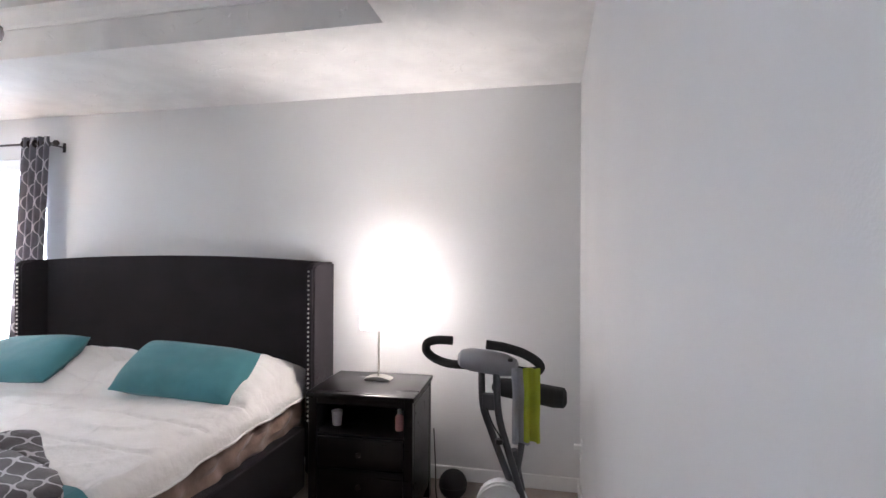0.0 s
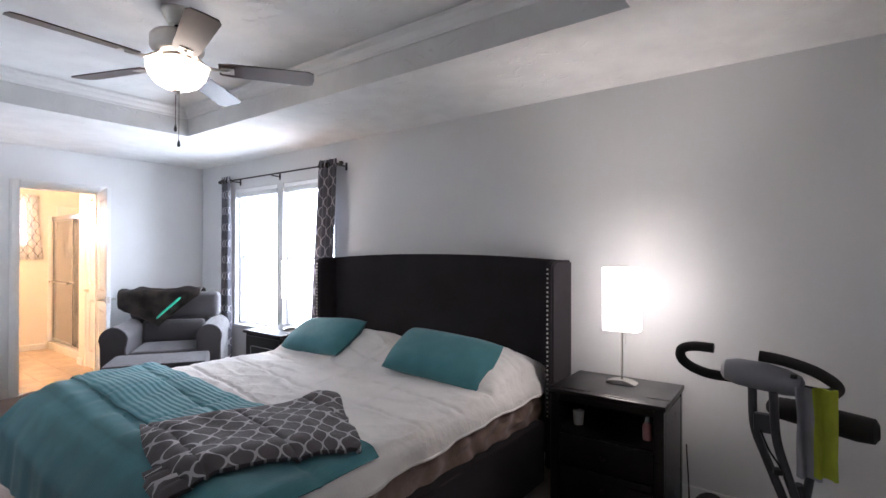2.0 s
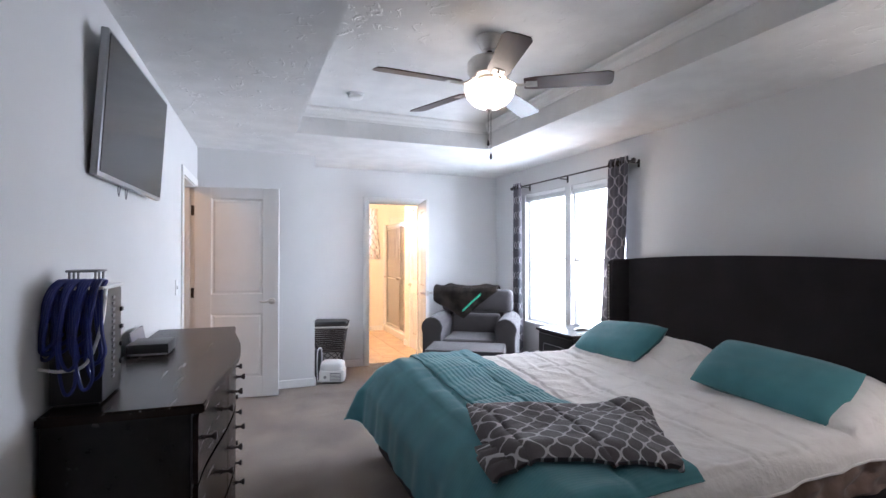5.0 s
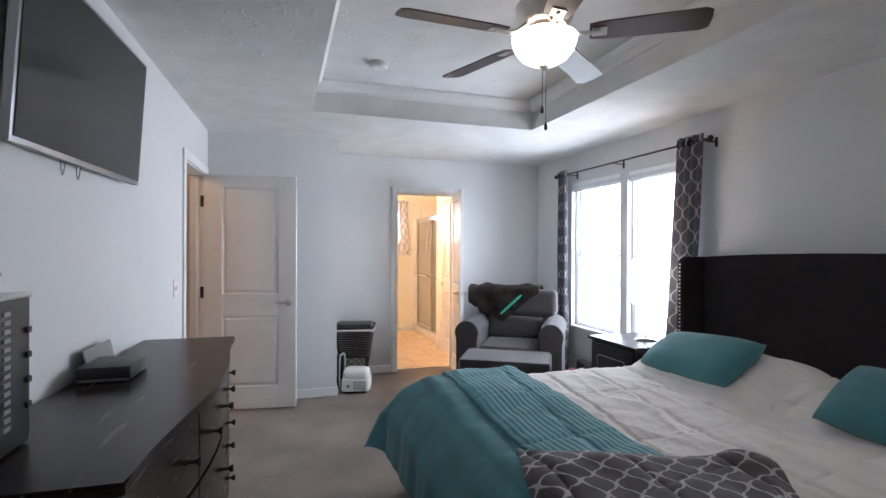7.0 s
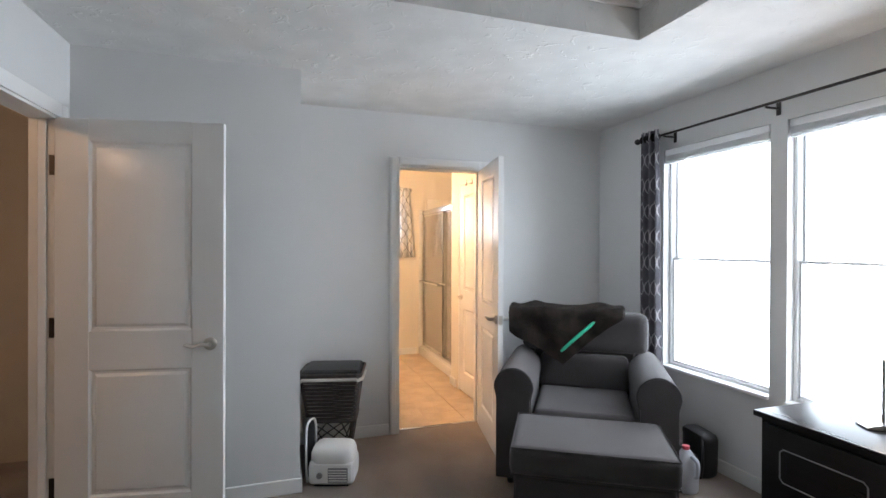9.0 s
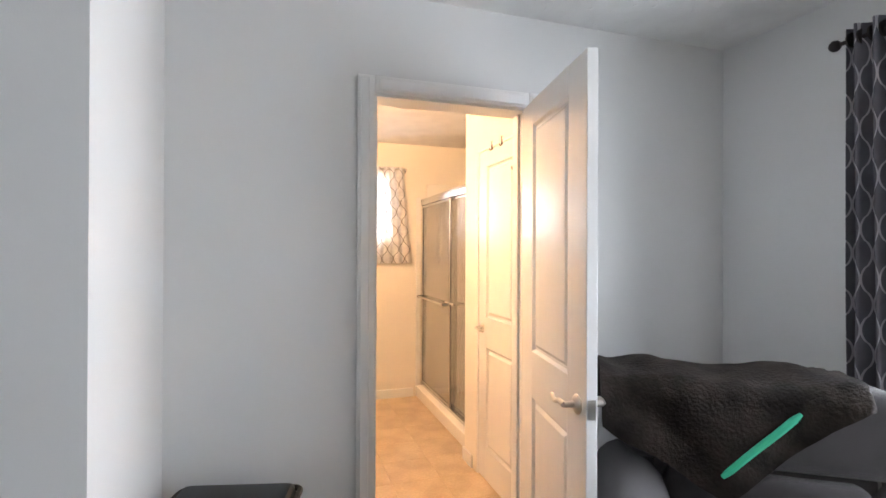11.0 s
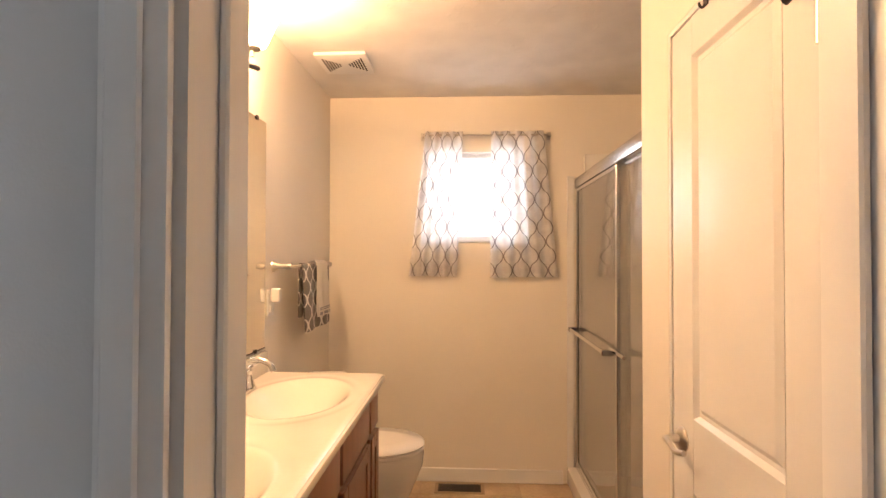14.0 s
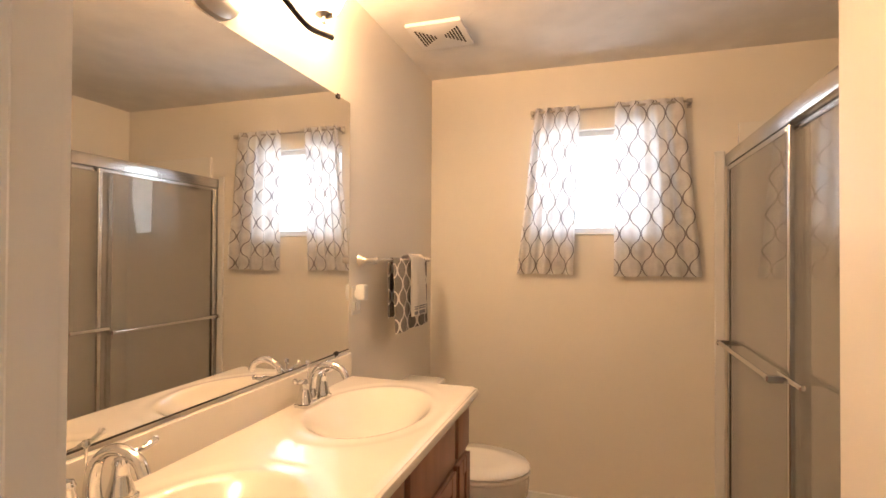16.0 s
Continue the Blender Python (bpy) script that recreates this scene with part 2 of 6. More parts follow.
M_WICKER = material("dark_brown_wicker", (0.022, 0.015, 0.013), 0.6, second=(0.05, 0.036, 0.03), scale=40, bump=0.3, bump_scale=120)
M_LINER = material("cream_cloth_liner", (0.62, 0.59, 0.54), 0.9, bump=0.3, bump_scale=60)
M_BLADE = wood("walnut_fan_blade", (0.036, 0.014, 0.011), (0.062, 0.026, 0.019), 0.36, spec=0.4, vary=0.04)
M_LIME = material("lime_towel", (0.42, 0.48, 0.04), 0.95, mottle=0.08, scale=12, bump=0.6, bump_scale=400)
M_GREYTOWEL = material("grey_towel", (0.33, 0.33, 0.36), 0.95, mottle=0.08, scale=12, bump=0.6, bump_scale=400)
M_BLUE = material("blue_cable_sleeve", (0.012, 0.022, 0.16), 0.5, mottle=0.2, scale=20)
M_MINT = material("mint_green_strap", (0.03, 0.50, 0.30), 0.6, mottle=0.05)
M_HALL = material("tan_hall_paint", (0.60, 0.52, 0.43), 0.7, mottle=0.03, scale=2)


# ---- building helpers ----
def B():
    return bmesh.new()


def mesh_of(name, bm, mat, angle=35):
    me = bpy.data.meshes.new(name)
    bmesh.ops.recalc_face_normals(bm, faces=bm.faces[:])
    bm.to_mesh(me)
    bm.free()
    me.materials.append(mat)
    me.shade_smooth()
    me.set_sharp_from_angle(angle=radians(angle))
    return me


def part(name, bm, mat, parent=None, label="", angle=35):
    ob = new(name, mesh_of(name, bm, mat, angle))
    if parent is not None:
        ob.parent = parent
    if label:
        ob["label"] = label
    return ob


def thing(name, m, label, category, group=""):
    ob = new(name)
    ob.empty_display_size = 0.1
    ob.matrix_world = m
    return tagged(ob, label, category, group)


def box(bm, lo, hi, bevel=0.0, seg=2):
    lo, hi = [min(a, b) for a, b in zip(lo, hi)], [max(a, b) for a, b in zip(lo, hi)]
    c = [(a + b) / 2 for a, b in zip(lo, hi)]
    made = bmesh.ops.create_cube(bm, size=1, matrix=Matrix.LocRotScale(c, None, [b - a for a, b in zip(lo, hi)]))
    if bevel:
        edges = list({e for v in made["verts"] for e in v.link_edges})
        bmesh.ops.bevel(bm, geom=edges, offset=bevel, segments=seg, affect="EDGES", profile=0.6)
    return bm


def cone(bm, a, b, ra, rb=None, n=16):
    a, b = Vector(a), Vector(b)
    rb = ra if rb is None else rb
    m = Matrix.Translation((a + b) / 2) @ (b - a).to_track_quat("Z", "Y").to_matrix().to_4x4()
    bmesh.ops.create_cone(bm, cap_ends=True, segments=n, radius1=ra, radius2=rb, depth=(b - a).length, matrix=m)
    return bm


def ball(bm, c, r, n=16, squash=1.0):
    bmesh.ops.create_uvsphere(bm, u_segments=n, v_segments=max(6, n // 2), radius=1, matrix=Matrix.LocRotScale(c, None, (r, r, r * squash)))
    return bm


def tube(bm, pts, r, n=10, closed_ends=True):
    """A round tube swept along points; r is a number or one for each point."""
    pts = [Vector(p) for p in pts]
    rs = r if isinstance(r, (list, tuple)) else [r] * len(pts)
    up, rings = None, []
    for i, p in enumerate(pts):
        d = (pts[min(i + 1, len(pts) - 1)] - pts[max(i - 1, 0)]).normalized()
        if up is None:
            up = d.orthogonal().normalized()
        up = (up - d * up.dot(d)).normalized()
        side = d.cross(up)
        rings.append([bm.verts.new(p + rs[i] * (math.cos(k * 2 * math.pi / n) * up + math.sin(k * 2 * math.pi / n) * side)) for k in range(n)])
    for a, b in zip(rings, rings[1:]):
        for k in range(n):
            bm.faces.new((a[k], a[(k + 1) % n], b[(k + 1) % n], b[k]))
    if closed_ends:
        bm.faces.new(rings[0][::-1])
        bm.faces.new(rings[-1])
    return bm


def curve(pts, n=8):
    """Points of a smooth curve through the given ones."""
    p = [Vector(q) for q in pts]
    p = [p[0] * 2 - p[1]] + p + [p[-1] * 2 - p[-2]]
    out = []
    for i in range(1, len(p) - 2):
        for k in range(n):
            t = k / n
            a, b, c, d = p[i - 1:i + 3]
            out.append(0.5 * (2 * b + (c - a) * t + (2 * a - 5 * b + 4 * c - d) * t * t + (3 * b - a - 3 * c + d) * t ** 3))
    return out + [p[-2]]


def lathe(bm, profile, centre=(0, 0, 0), n=24):
    c, rings = Vector(centre), []
    for r, z in profile:
        rings.append([bm.verts.new(c + Vector((max(r, 1e-4) * math.cos(k * 2 * math.pi / n), max(r, 1e-4) * math.sin(k * 2 * math.pi / n), z))) for k in range(n)])
    for a, b in zip(rings, rings[1:]):
        for k in range(n):
            bm.faces.new((a[k], a[(k + 1) % n], b[(k + 1) % n], b[k]))
    bm.faces.new(rings[0][::-1])
    bm.faces.new(rings[-1])
    return bm


def prism(bm, outline, z0, z1, axis="z"):
    """A flat outline pushed along an axis: z (x, y), y (x, z) or x (y, z)."""
    def at(p, h):
        return {"z": (p[0], p[1], h), "y": (p[0], h, p[1]), "x": (h, p[0], p[1])}[axis]
    lo, hi = [bm.verts.new(at(p, z0)) for p in outline], [bm.verts.new(at(p, z1)) for p in outline]
    n = len(outline)
    bm.faces.new(lo[::-1])
    bm.faces.new(hi)
    for k in range(n):
        bm.faces.new((lo[k], lo[(k + 1) % n], hi[(k + 1) % n], hi[k]))
    return bm


def sheet(bm, f, nu, nv, thick=0.0, size=(1, 1)):
    """A cloth or curved skin: f(u, v) for u and v from 0 to 1 gives a place; UVs in metres; thick gives it a second side."""
    uv = bm.loops.layers.uv.new("UVMap") if not bm.loops.layers.uv else bm.loops.layers.uv[0]
    P = [[Vector(f(i / nu, j / nv)) for j in range(nv + 1)] for i in range(nu + 1)]
    top = [[bm.verts.new(p) for p in row] for row in P]

    def quad(vs, uvs):
        face = bm.faces.new(vs)
        for loop, c in zip(face.loops, uvs):
            loop[uv].uv = c

    def coord(i, j):
        return (i / nu * size[0], j / nv * size[1])
    for i in range(nu):
        for j in range(nv):
            ks = ((i, j), (i + 1, j), (i + 1, j + 1), (i, j + 1))
            quad([top[a][b] for a, b in ks], [coord(*k) for k in ks])
    if thick:
        def normal(i, j):
            du = P[min(i + 1, nu)][j] - P[max(i - 1, 0)][j]
            dv = P[i][min(j + 1, nv)] - P[i][max(j - 1, 0)]
            return du.cross(dv).normalized()
        low = [[bm.verts.new(P[i][j] - thick * normal(i, j)) for j in range(nv + 1)] for i in range(nu + 1)]
        for i in range(nu):
            for j in range(nv):
                ks = ((i, j), (i, j + 1), (i + 1, j + 1), (i + 1, j))
                quad([low[a][b] for a, b in ks], [coord(*k) for k in ks])
        rim = [(i, 0) for i in range(nu)] + [(nu, j) for j in range(nv)] + [(i, nv) for i in range(nu, 0, -1)] + [(0, j) for j in range(nv, 0, -1)]
        for a, b in zip(rim, rim[1:] + rim[:1]):
            quad([top[b[0]][b[1]], top[a[0]][a[1]], low[a[0]][a[1]], low[b[0]][b[1]]], [coord(*b), coord(*a), coord(*a), coord(*b)])
    return bm


def wob(x, y, z=0.0, s=1.0):
    return noise.noise(Vector((x * s, y * s, z)))


def setting(name, bm, mat, label, category, angle=35):
    return tagged(part(name, bm, mat, None, "", angle), label, category, kind="structure")


# ---- walls, floors, ceilings ----
# the south wall and what stands along it run about two degrees out of square
SKEW = Matrix.Translation((-5.6, YS + 0.03, 0)) @ pose(0, 0, 0, 0, 0, -1.9) @ Matrix.Translation((5.6, -YS, 0))


def skewed(ob):
    ob.matrix_world = SKEW @ ob.matrix_basis
    return ob


bm = B()
box(bm, (XW - 0.06, YS - 0.32, -0.12), (XE + 0.12, YN + 0.12, 0))
setting("floor", bm, M_CARPET, "beige cut-pile carpet, lightly marked by footsteps", "carpet")
bm = B()
for lo, hi in (((WX3, 0), (XE + 0.12, CEIL)), ((XW, 0), (WX0, CEIL)), ((WX0, 0), (WX3, WZ0)), ((WX0, WZ1), (WX3, CEIL)), ((WX1, WZ0), (WX2, WZ1))):
    box(bm, (lo[0], YN, lo[1]), (hi[0], YN + 0.14, hi[1]))
setting("wall_north", bm, M_WALL, "light grey painted wall with a double window", "wall")
bm = B()
box(bm, (XE, YS - 0.32, 0), (XE + 0.12, YN, CEIL))
setting("wall_east", bm, M_WALL, "plain light grey painted wall", "wall")
bm = B()
box(bm, (EX1, YS - 0.12, 0), (XE + 0.05, YS, CEIL))
box(bm, (XW, YS - 0.12, 0), (EX0, YS, CEIL))
box(bm, (EX0, YS - 0.12, OH), (EX1, YS, CEIL))
skewed(setting("wall_south", bm, M_WALL, "light grey painted wall with the hall doorway", "wall"))
bm = B()
box(bm, (XW, YS - 0.1, 0), (JX, JY, CEIL))
setting("wall_closet", bm, M_WALL, "light grey painted closet wall jutting into the room", "wall")
bm = B()
box(bm, (BX0, JY - 0.9, 0), (XW, OY0, CEIL))
box(bm, (BX0, OY1, 0), (XW, YN + 0.14, CEIL))
box(bm, (BX0, OY0, OH), (XW, OY1, CEIL))
setting("wall_west", bm, M_WALL, "light grey painted wall with the bathroom doorway", "wall")

bm = B()
Z2 = CEIL + 0.35
box(bm, (BX0, YS - 0.40, CEIL), (TX0, YN + 0.14, Z2))
box(bm, (TX1, YS - 0.40, CEIL), (XE + 0.12, YN + 0.14, Z2))
box(bm, (TX0, YS - 0.40, CEIL), (TX1, TY0, Z2))
box(bm, (TX0, TY1, CEIL), (TX1, YN + 0.14, Z2))
box(bm, (TX0, TY0, TZ), (TX1, TY1, Z2))
setting("ceiling", bm, M_CEIL, "white textured tray ceiling", "ceiling")
bm = B()
prof = ((0, -0.085), (0.012, -0.085), (0.016, -0.066), (0.034, -0.052), (0.040, -0.034), (0.062, -0.018), (0.066, -0.001), (0, -0.001))
for a, b, ax, wall, sgn in ((TX0, TX1, "x", TY0, 1), (TX0, TX1, "x", TY1, -1), (TY0, TY1, "y", TX0, 1), (TY0, TY1, "y", TX1, -1)):
    prism(bm, [(wall + sgn * (d + 0.001), TZ + h) for d, h in prof], a + 0.002, b - 0.002, ax)
setting("crown_moulding", bm, M_TRIM, "white stepped crown moulding inside the tray", "moulding")


def skirting(name, runs):
    bm = B()
    for (x0, y0), (x1, y1) in runs:
        box(bm, (x0, y0, 0.0), (x1, y1, 0.085), 0.004, 1)
    return setting(name, bm, M_TRIM, "white painted baseboard", "baseboard")


skirting("baseboard", (((XW, YN - 0.014), (XE, YN)), ((XE - 0.014, YS), (XE, YN - 0.015)), 
                       ((JX, YS + 0.015), (JX + 0.014, JY + 0.014)), ((XW + 0.015, JY), (JX, JY + 0.014)), ((XW, JY + 0.015), (XW + 0.014, OY0 - 0.066)),
                       ((XW, OY1 + 0.066), (XW + 0.014, YN - 0.015))))

skewed(skirting("baseboard_south", (((EX1 + 0.07, YS), (XE - 0.02, YS + 0.014)),)))

# bathroom shell
bm = B()
box(bm, (BX1 - 0.14, BY0 - 0.12, 0), (BX1, BWY0, BCEIL + 0.05))
box(bm, (BX1 - 0.14, BWY1, 0), (BX1, 3.45, BCEIL + 0.05))
box(bm, (BX1 - 0.14, BWY0, 0), (BX1, BWY1, BWZ0))
box(bm, (BX1 - 0.14, BWY0, BWZ1), (BX1, BWY1, BCEIL + 0.05))
setting("wall_bath_far", bm, M_BATHWALL, "cream painted bathroom wall with a small window", "wall")
bm = B()
box(bm, (BX1, BY0 - 0.12, 0), (BX0, BY0, BCEIL + 0.05))
setting("wall_bath_mirror", bm, M_BATHWALL, "cream painted bathroom wall behind the vanity", "wall")
CD0, CD1 = -7.288, -6.655                        # linen closet doorway
bm = B()
box(bm, (CX, CY, 0), (CD0, CY + 0.12, BCEIL))
box(bm, (CD1, CY, 0), (BX0, CY + 0.12, BCEIL))
box(bm, (CD0, CY, OH), (CD1, CY + 0.12, BCEIL))
box(bm, (CX, CY + 0.12, 0), (CX + 0.1, 3.3, BCEIL))
setting("wall_bath_closet", bm, M_BATHWALL, "cream painted wall around the linen closet", "wall")
bm = B()
box(bm, (BX1, 3.30, 0), (BX0, 3.42, BCEIL))
setting("wall_shower_back", bm, M_PORCELAIN, "white shower surround", "wall")
bm = B()
box(bm, (BX0, BY0, 0), (BX0 - 0.003, OY0 - 0.08, BCEIL))
box(bm, (BX0, OY1 + 0.002, 0), (BX0 - 0.003, CY, BCEIL))
box(bm, (BX0, OY0 - 0.08, OH + 0.07), (BX0 - 0.003, OY1 + 0.002, BCEIL))
setting("wall_bath_near", bm, M_BATHWALL, "cream painted bathroom side of the doorway wall", "wall")
bm = B()
box(bm, (BX1 - 0.14, BY0 - 0.12, BCEIL), (BX0, 3.42, BCEIL + 0.06))
setting("ceiling_bath", bm, M_BATHCEIL, "white textured bathroom ceiling", "ceiling")
bm = B()
box(bm, (BX1, BY0, -0.12), (XW - 0.06, 3.30, -0.008))
setting("floor_bath", bm, M_GROUT, "tan bathroom floor", "floor")
skirting("baseboard_bath", (((BX1, BY0), (BX1 + 0.014, SY - 0.10)), ((CX - 0.014, CY - 0.014), (CX, SY - 0.10)), ((CX, CY - 0.014), (CD0 - 0.06, CY)), ((BX1 + 0.015, BY0), (-8.0, BY0 + 0.014))))

# hall behind the entry door
bm = B()
box(bm, (-6.6, YS - 1.35, -0.02), (-2.4, YS - 1.25, CEIL))
setting("wall_hall_south", bm, M_HALL, "tan painted hall wall in warm light", "wall")
setting("wall_hall_west", box(B(), (-6.7, YS - 1.35, -0.02), (-6.6, YS - 0.12, CEIL)), M_HALL, "tan painted end wall of the hall", "wall")
setting("wall_hall_east", box(B(), (-2.4, YS - 1.35, -0.02), (-2.3, YS - 0.12, CEIL)), M_HALL, "tan painted end wall of the hall", "wall")
skirting("baseboard_hall", (((-6.6, YS - 1.25), (-2.4, YS - 1.236)),))
bm = B()
box(bm, (-6.6, YS - 1.25, -0.12), (-2.4, YS - 0.12, -0.004))
setting("floor_hall", bm, M_CARPET, "beige hall carpet", "carpet")
bm = B()
box(bm, (-6.7, YS - 1.35, CEIL), (-2.3, YS - 0.405, CEIL + 0.06))
setting("ceiling_hall", bm, M_CEIL, "white hall ceiling", "ceiling")


# ---- door frames and doors ----
def frame_x(name, wall0, wall1, a, b, top, label):
    """Jambs, stop and casings of a doorway in a wall of constant x; a and b are its sides in y."""
    ob = tagged(part(name, box(B(), (wall0 + 0.001, a, 0), (wall1 - 0.001, a + 0.016, top)), M_TRIM), label, "door frame", kind="structure")
    for n, lo, hi in (("jamb", (wall0 + 0.001, b - 0.016, 0), (wall1 - 0.001, b, top)), ("head_jamb", (wall0 + 0.001, a + 0.017, top - 0.016), (wall1 - 0.001, b - 0.017, top))):
        part(n, box(B(), lo, hi), M_TRIM, ob)
    for lo, hi in (((wall0 + 0.035, a + 0.0165, 0), (wall0 + 0.075, a + 0.028, top - 0.017)), ((wall0 + 0.035, b - 0.028, 0), (wall0 + 0.075, b - 0.0165, top - 0.017))):
        part("stop", box(B(), lo, hi, 0.003, 1), M_TRIM, ob)
    for x, s in ((wall1, 1), (wall0, -1)):
        for lo, hi in (((a - 0.062, 0), (a + 0.006, top + 0.062)), ((b - 0.006, 0), (b + 0.062, top + 0.062)), ((a + 0.0065, top - 0.006), (b - 0.0065, top + 0.062))):
            c = part("casing", box(B(), (x + s * 0.0035, lo[0], lo[1]), (x + s * 0.014, hi[0], hi[1]), 0.004, 2), M_TRIM, ob)
            part("casing_bead", box(B(), (x + s * 0.0145, lo[0] + 0.010, lo[1] + (0.010 if lo[1] else 0)), (x + s * 0.021, hi[0] - 0.022, hi[1] - 0.012), 0.003, 1), M_TRIM, c)
    return ob


frame_x("door_frame_1", BX0, XW, OY0, OY1, OH, "white painted casing around the bathroom doorway")
bm = B()
ob = tagged(part("door_frame_2", box(B(), (EX0, YS - 0.119, 0), (EX0 + 0.016, YS - 0.001, OH)), M_TRIM), "white painted casing around the hall doorway", "door frame", kind="structure")
part("jamb", box(B(), (EX1 - 0.016, YS - 0.119, 0), (EX1, YS - 0.001, OH)), M_TRIM, ob)
part("head_jamb", box(B(), (EX0 + 0.017, YS - 0.119, OH - 0.016), (EX1 - 0.017, YS - 0.001, OH)), M_TRIM, ob)
part("stop", box(B(), (EX0 + 0.0165, YS - 0.08, 0), (EX0 + 0.028, YS - 0.045, OH - 0.017), 0.003, 1), M_TRIM, ob)
skewed(ob)
for lo, hi in (((EX0 - 0.062, 0), (EX0 + 0.006, OH + 0.062)), ((EX1 - 0.006, 0), (EX1 + 0.062, OH + 0.062)), ((EX0 + 0.0065, OH - 0.006), (EX1 - 0.0065, OH + 0.062))):
    part("casing", box(B(), (lo[0], YS + 0.0005, lo[1]), (hi[0], YS + 0.014, hi[1]), 0.004, 2), M_TRIM, ob)
for z in (0.25, 1.02, 1.80):
    hg = part("hinge_leaf", box(B(), (EX0 + 0.0165, YS - 0.036, z - 0.048), (EX0 + 0.0195, YS - 0.002, z + 0.048), 0.001, 1), M_BRONZE, ob, "dark bronze hinge leaf")
    part("hinge_barrel", cone(B(), (EX0 + 0.021, YS + 0.006, z - 0.048), (EX0 + 0.021, YS + 0.006, z + 0.048), 0.0075, None, 10), M_BRONZE, hg)
ob = tagged(part("door_frame_3", box(B(), (CD0, CY + 0.001, 0), (CD0 + 0.014, CY + 0.119, OH)), M_TRIM), "white painted casing around the linen closet door", "door frame", kind="structure")
part("jamb", box(B(), (CD1 - 0.014, CY + 0.001, 0), (CD1, CY + 0.119, OH)), M_TRIM, ob)
part("head_jamb", box(B(), (CD0 + 0.015, CY + 0.001, OH - 0.014), (CD1 - 0.015, CY + 0.119, OH)), M_TRIM, ob)


def lever(parent, x, y, z, side, way):
    """A lever handle on one face of a leaf: rose, neck and a curved grip."""
    h = part("handle", lathe(B(), ((0.0, 0), (0.031, 0), (0.032, 0.004), (0.026, 0.010), (0.014, 0.014), (0.0, 0.014)), (0, 0, 0), 20), M_NICKEL, parent, "brushed nickel lever handle")
    h.matrix_local = pose(x, y, z, -90 * side)
    part("neck", cone(B(), (0, 0, 0.013), (0, 0, 0.045), 0.011, 0.010, 14), M_NICKEL, h)
    pts = curve(((0, 0, 0.045), (way * 0.03, -0.004 * side, 0.05), (way * 0.07, 0.006 * side, 0.049), (way * 0.108, -0.003 * side, 0.045)), 6)
    part("grip", tube(B(), pts, [0.010 - 0.0035 * i / len(pts) for i in range(len(pts))], 10), M_NICKEL, h)


def panel_door(name, width, height, m, label, handle_z=0.93, levers=(1, -1), panels=((0.20, 0.815), (1.0, 1.92)), stile=0.0):
    """A moulded two-panel leaf with its hinge edge at x = 0; the face of +y is side 1."""
    T, st = 0.018, stile or min(0.15, 0.2 * width)
    ob = tagged(new(name), label, "door", kind="structure")
    ob.matrix_world = m
    leaf = B()
    box(leaf, (0, -T, 0.012), (st, T, height), 0.002, 1)
    box(leaf, (width - st, -T, 0.012), (width, T, height), 0.002, 1)
    zs = [0.012] + [z for p in panels for z in p] + [height]
    for a, b in zip(zs[::2], zs[1::2]):
        box(leaf, (st, -T, a), (width - st, T, b))
    part("leaf", leaf, M_DOOR, ob)
    for a, b in panels:
        p = B()
        x0, x1 = st, width - st
        for s in (1, -1):
            ring = ((0.0, T), (0.010, T - 0.011), (0.020, T - 0.012), (0.034, T - 0.003), (0.046, T - 0.002))
            loops = [[p.verts.new(q) for q in ((x0 + d, s * y, a + d), (x1 - d, s * y, a + d), (x1 - d, s * y, b - d), (x0 + d, s * y, b - d))] for d, y in ring]
            for u, v in zip(loops, loops[1:]):
                for k in range(4):
                    p.faces.new((u[k], u[(k + 1) % 4], v[(k + 1) % 4], v[k]))
            p.faces.new(loops[-1])
        part("panel", p, M_DOOR, ob, angle=20)
    for z in (0.2, 1.02, 1.80):
        part("hinge", cone(box(B(), (-0.004, T - 0.034, z - 0.045), (-0.001, T, z + 0.045)), (-0.002, T + 0.004, z - 0.045), (-0.002, T + 0.004, z + 0.045), 0.006, None, 10), M_BRONZE, ob, "dark bronze hinge")
    for s in levers:
        lever(ob, width - 0.062, s * T, handle_z, s, -1)
    part("latch_plate", box(B(), (width + 0.0005, -0.012, handle_z - 0.03), (width + 0.002, 0.012, handle_z + 0.03)), M_NICKEL, ob)
    return ob


panel_door("door_1", 0.675, 2.018, pose(XW + 0.017, OY1 - 0.022, 0, 0, 0, -10.8), "white two-panel bathroom door standing open", stile=0.15)
panel_door("door_2", 0.765, 2.025, pose(EX0 + 0.02, YS + 0.022, 0, 0, 0, 80.3), "white two-panel hall door standing open against the wall")
panel_door("door_3", 0.600, 2.018, pose(CD1 - 0.016, CY + 0.022, 0, 0, 0, 180), "white two-panel linen closet door, closed", levers=(1,))


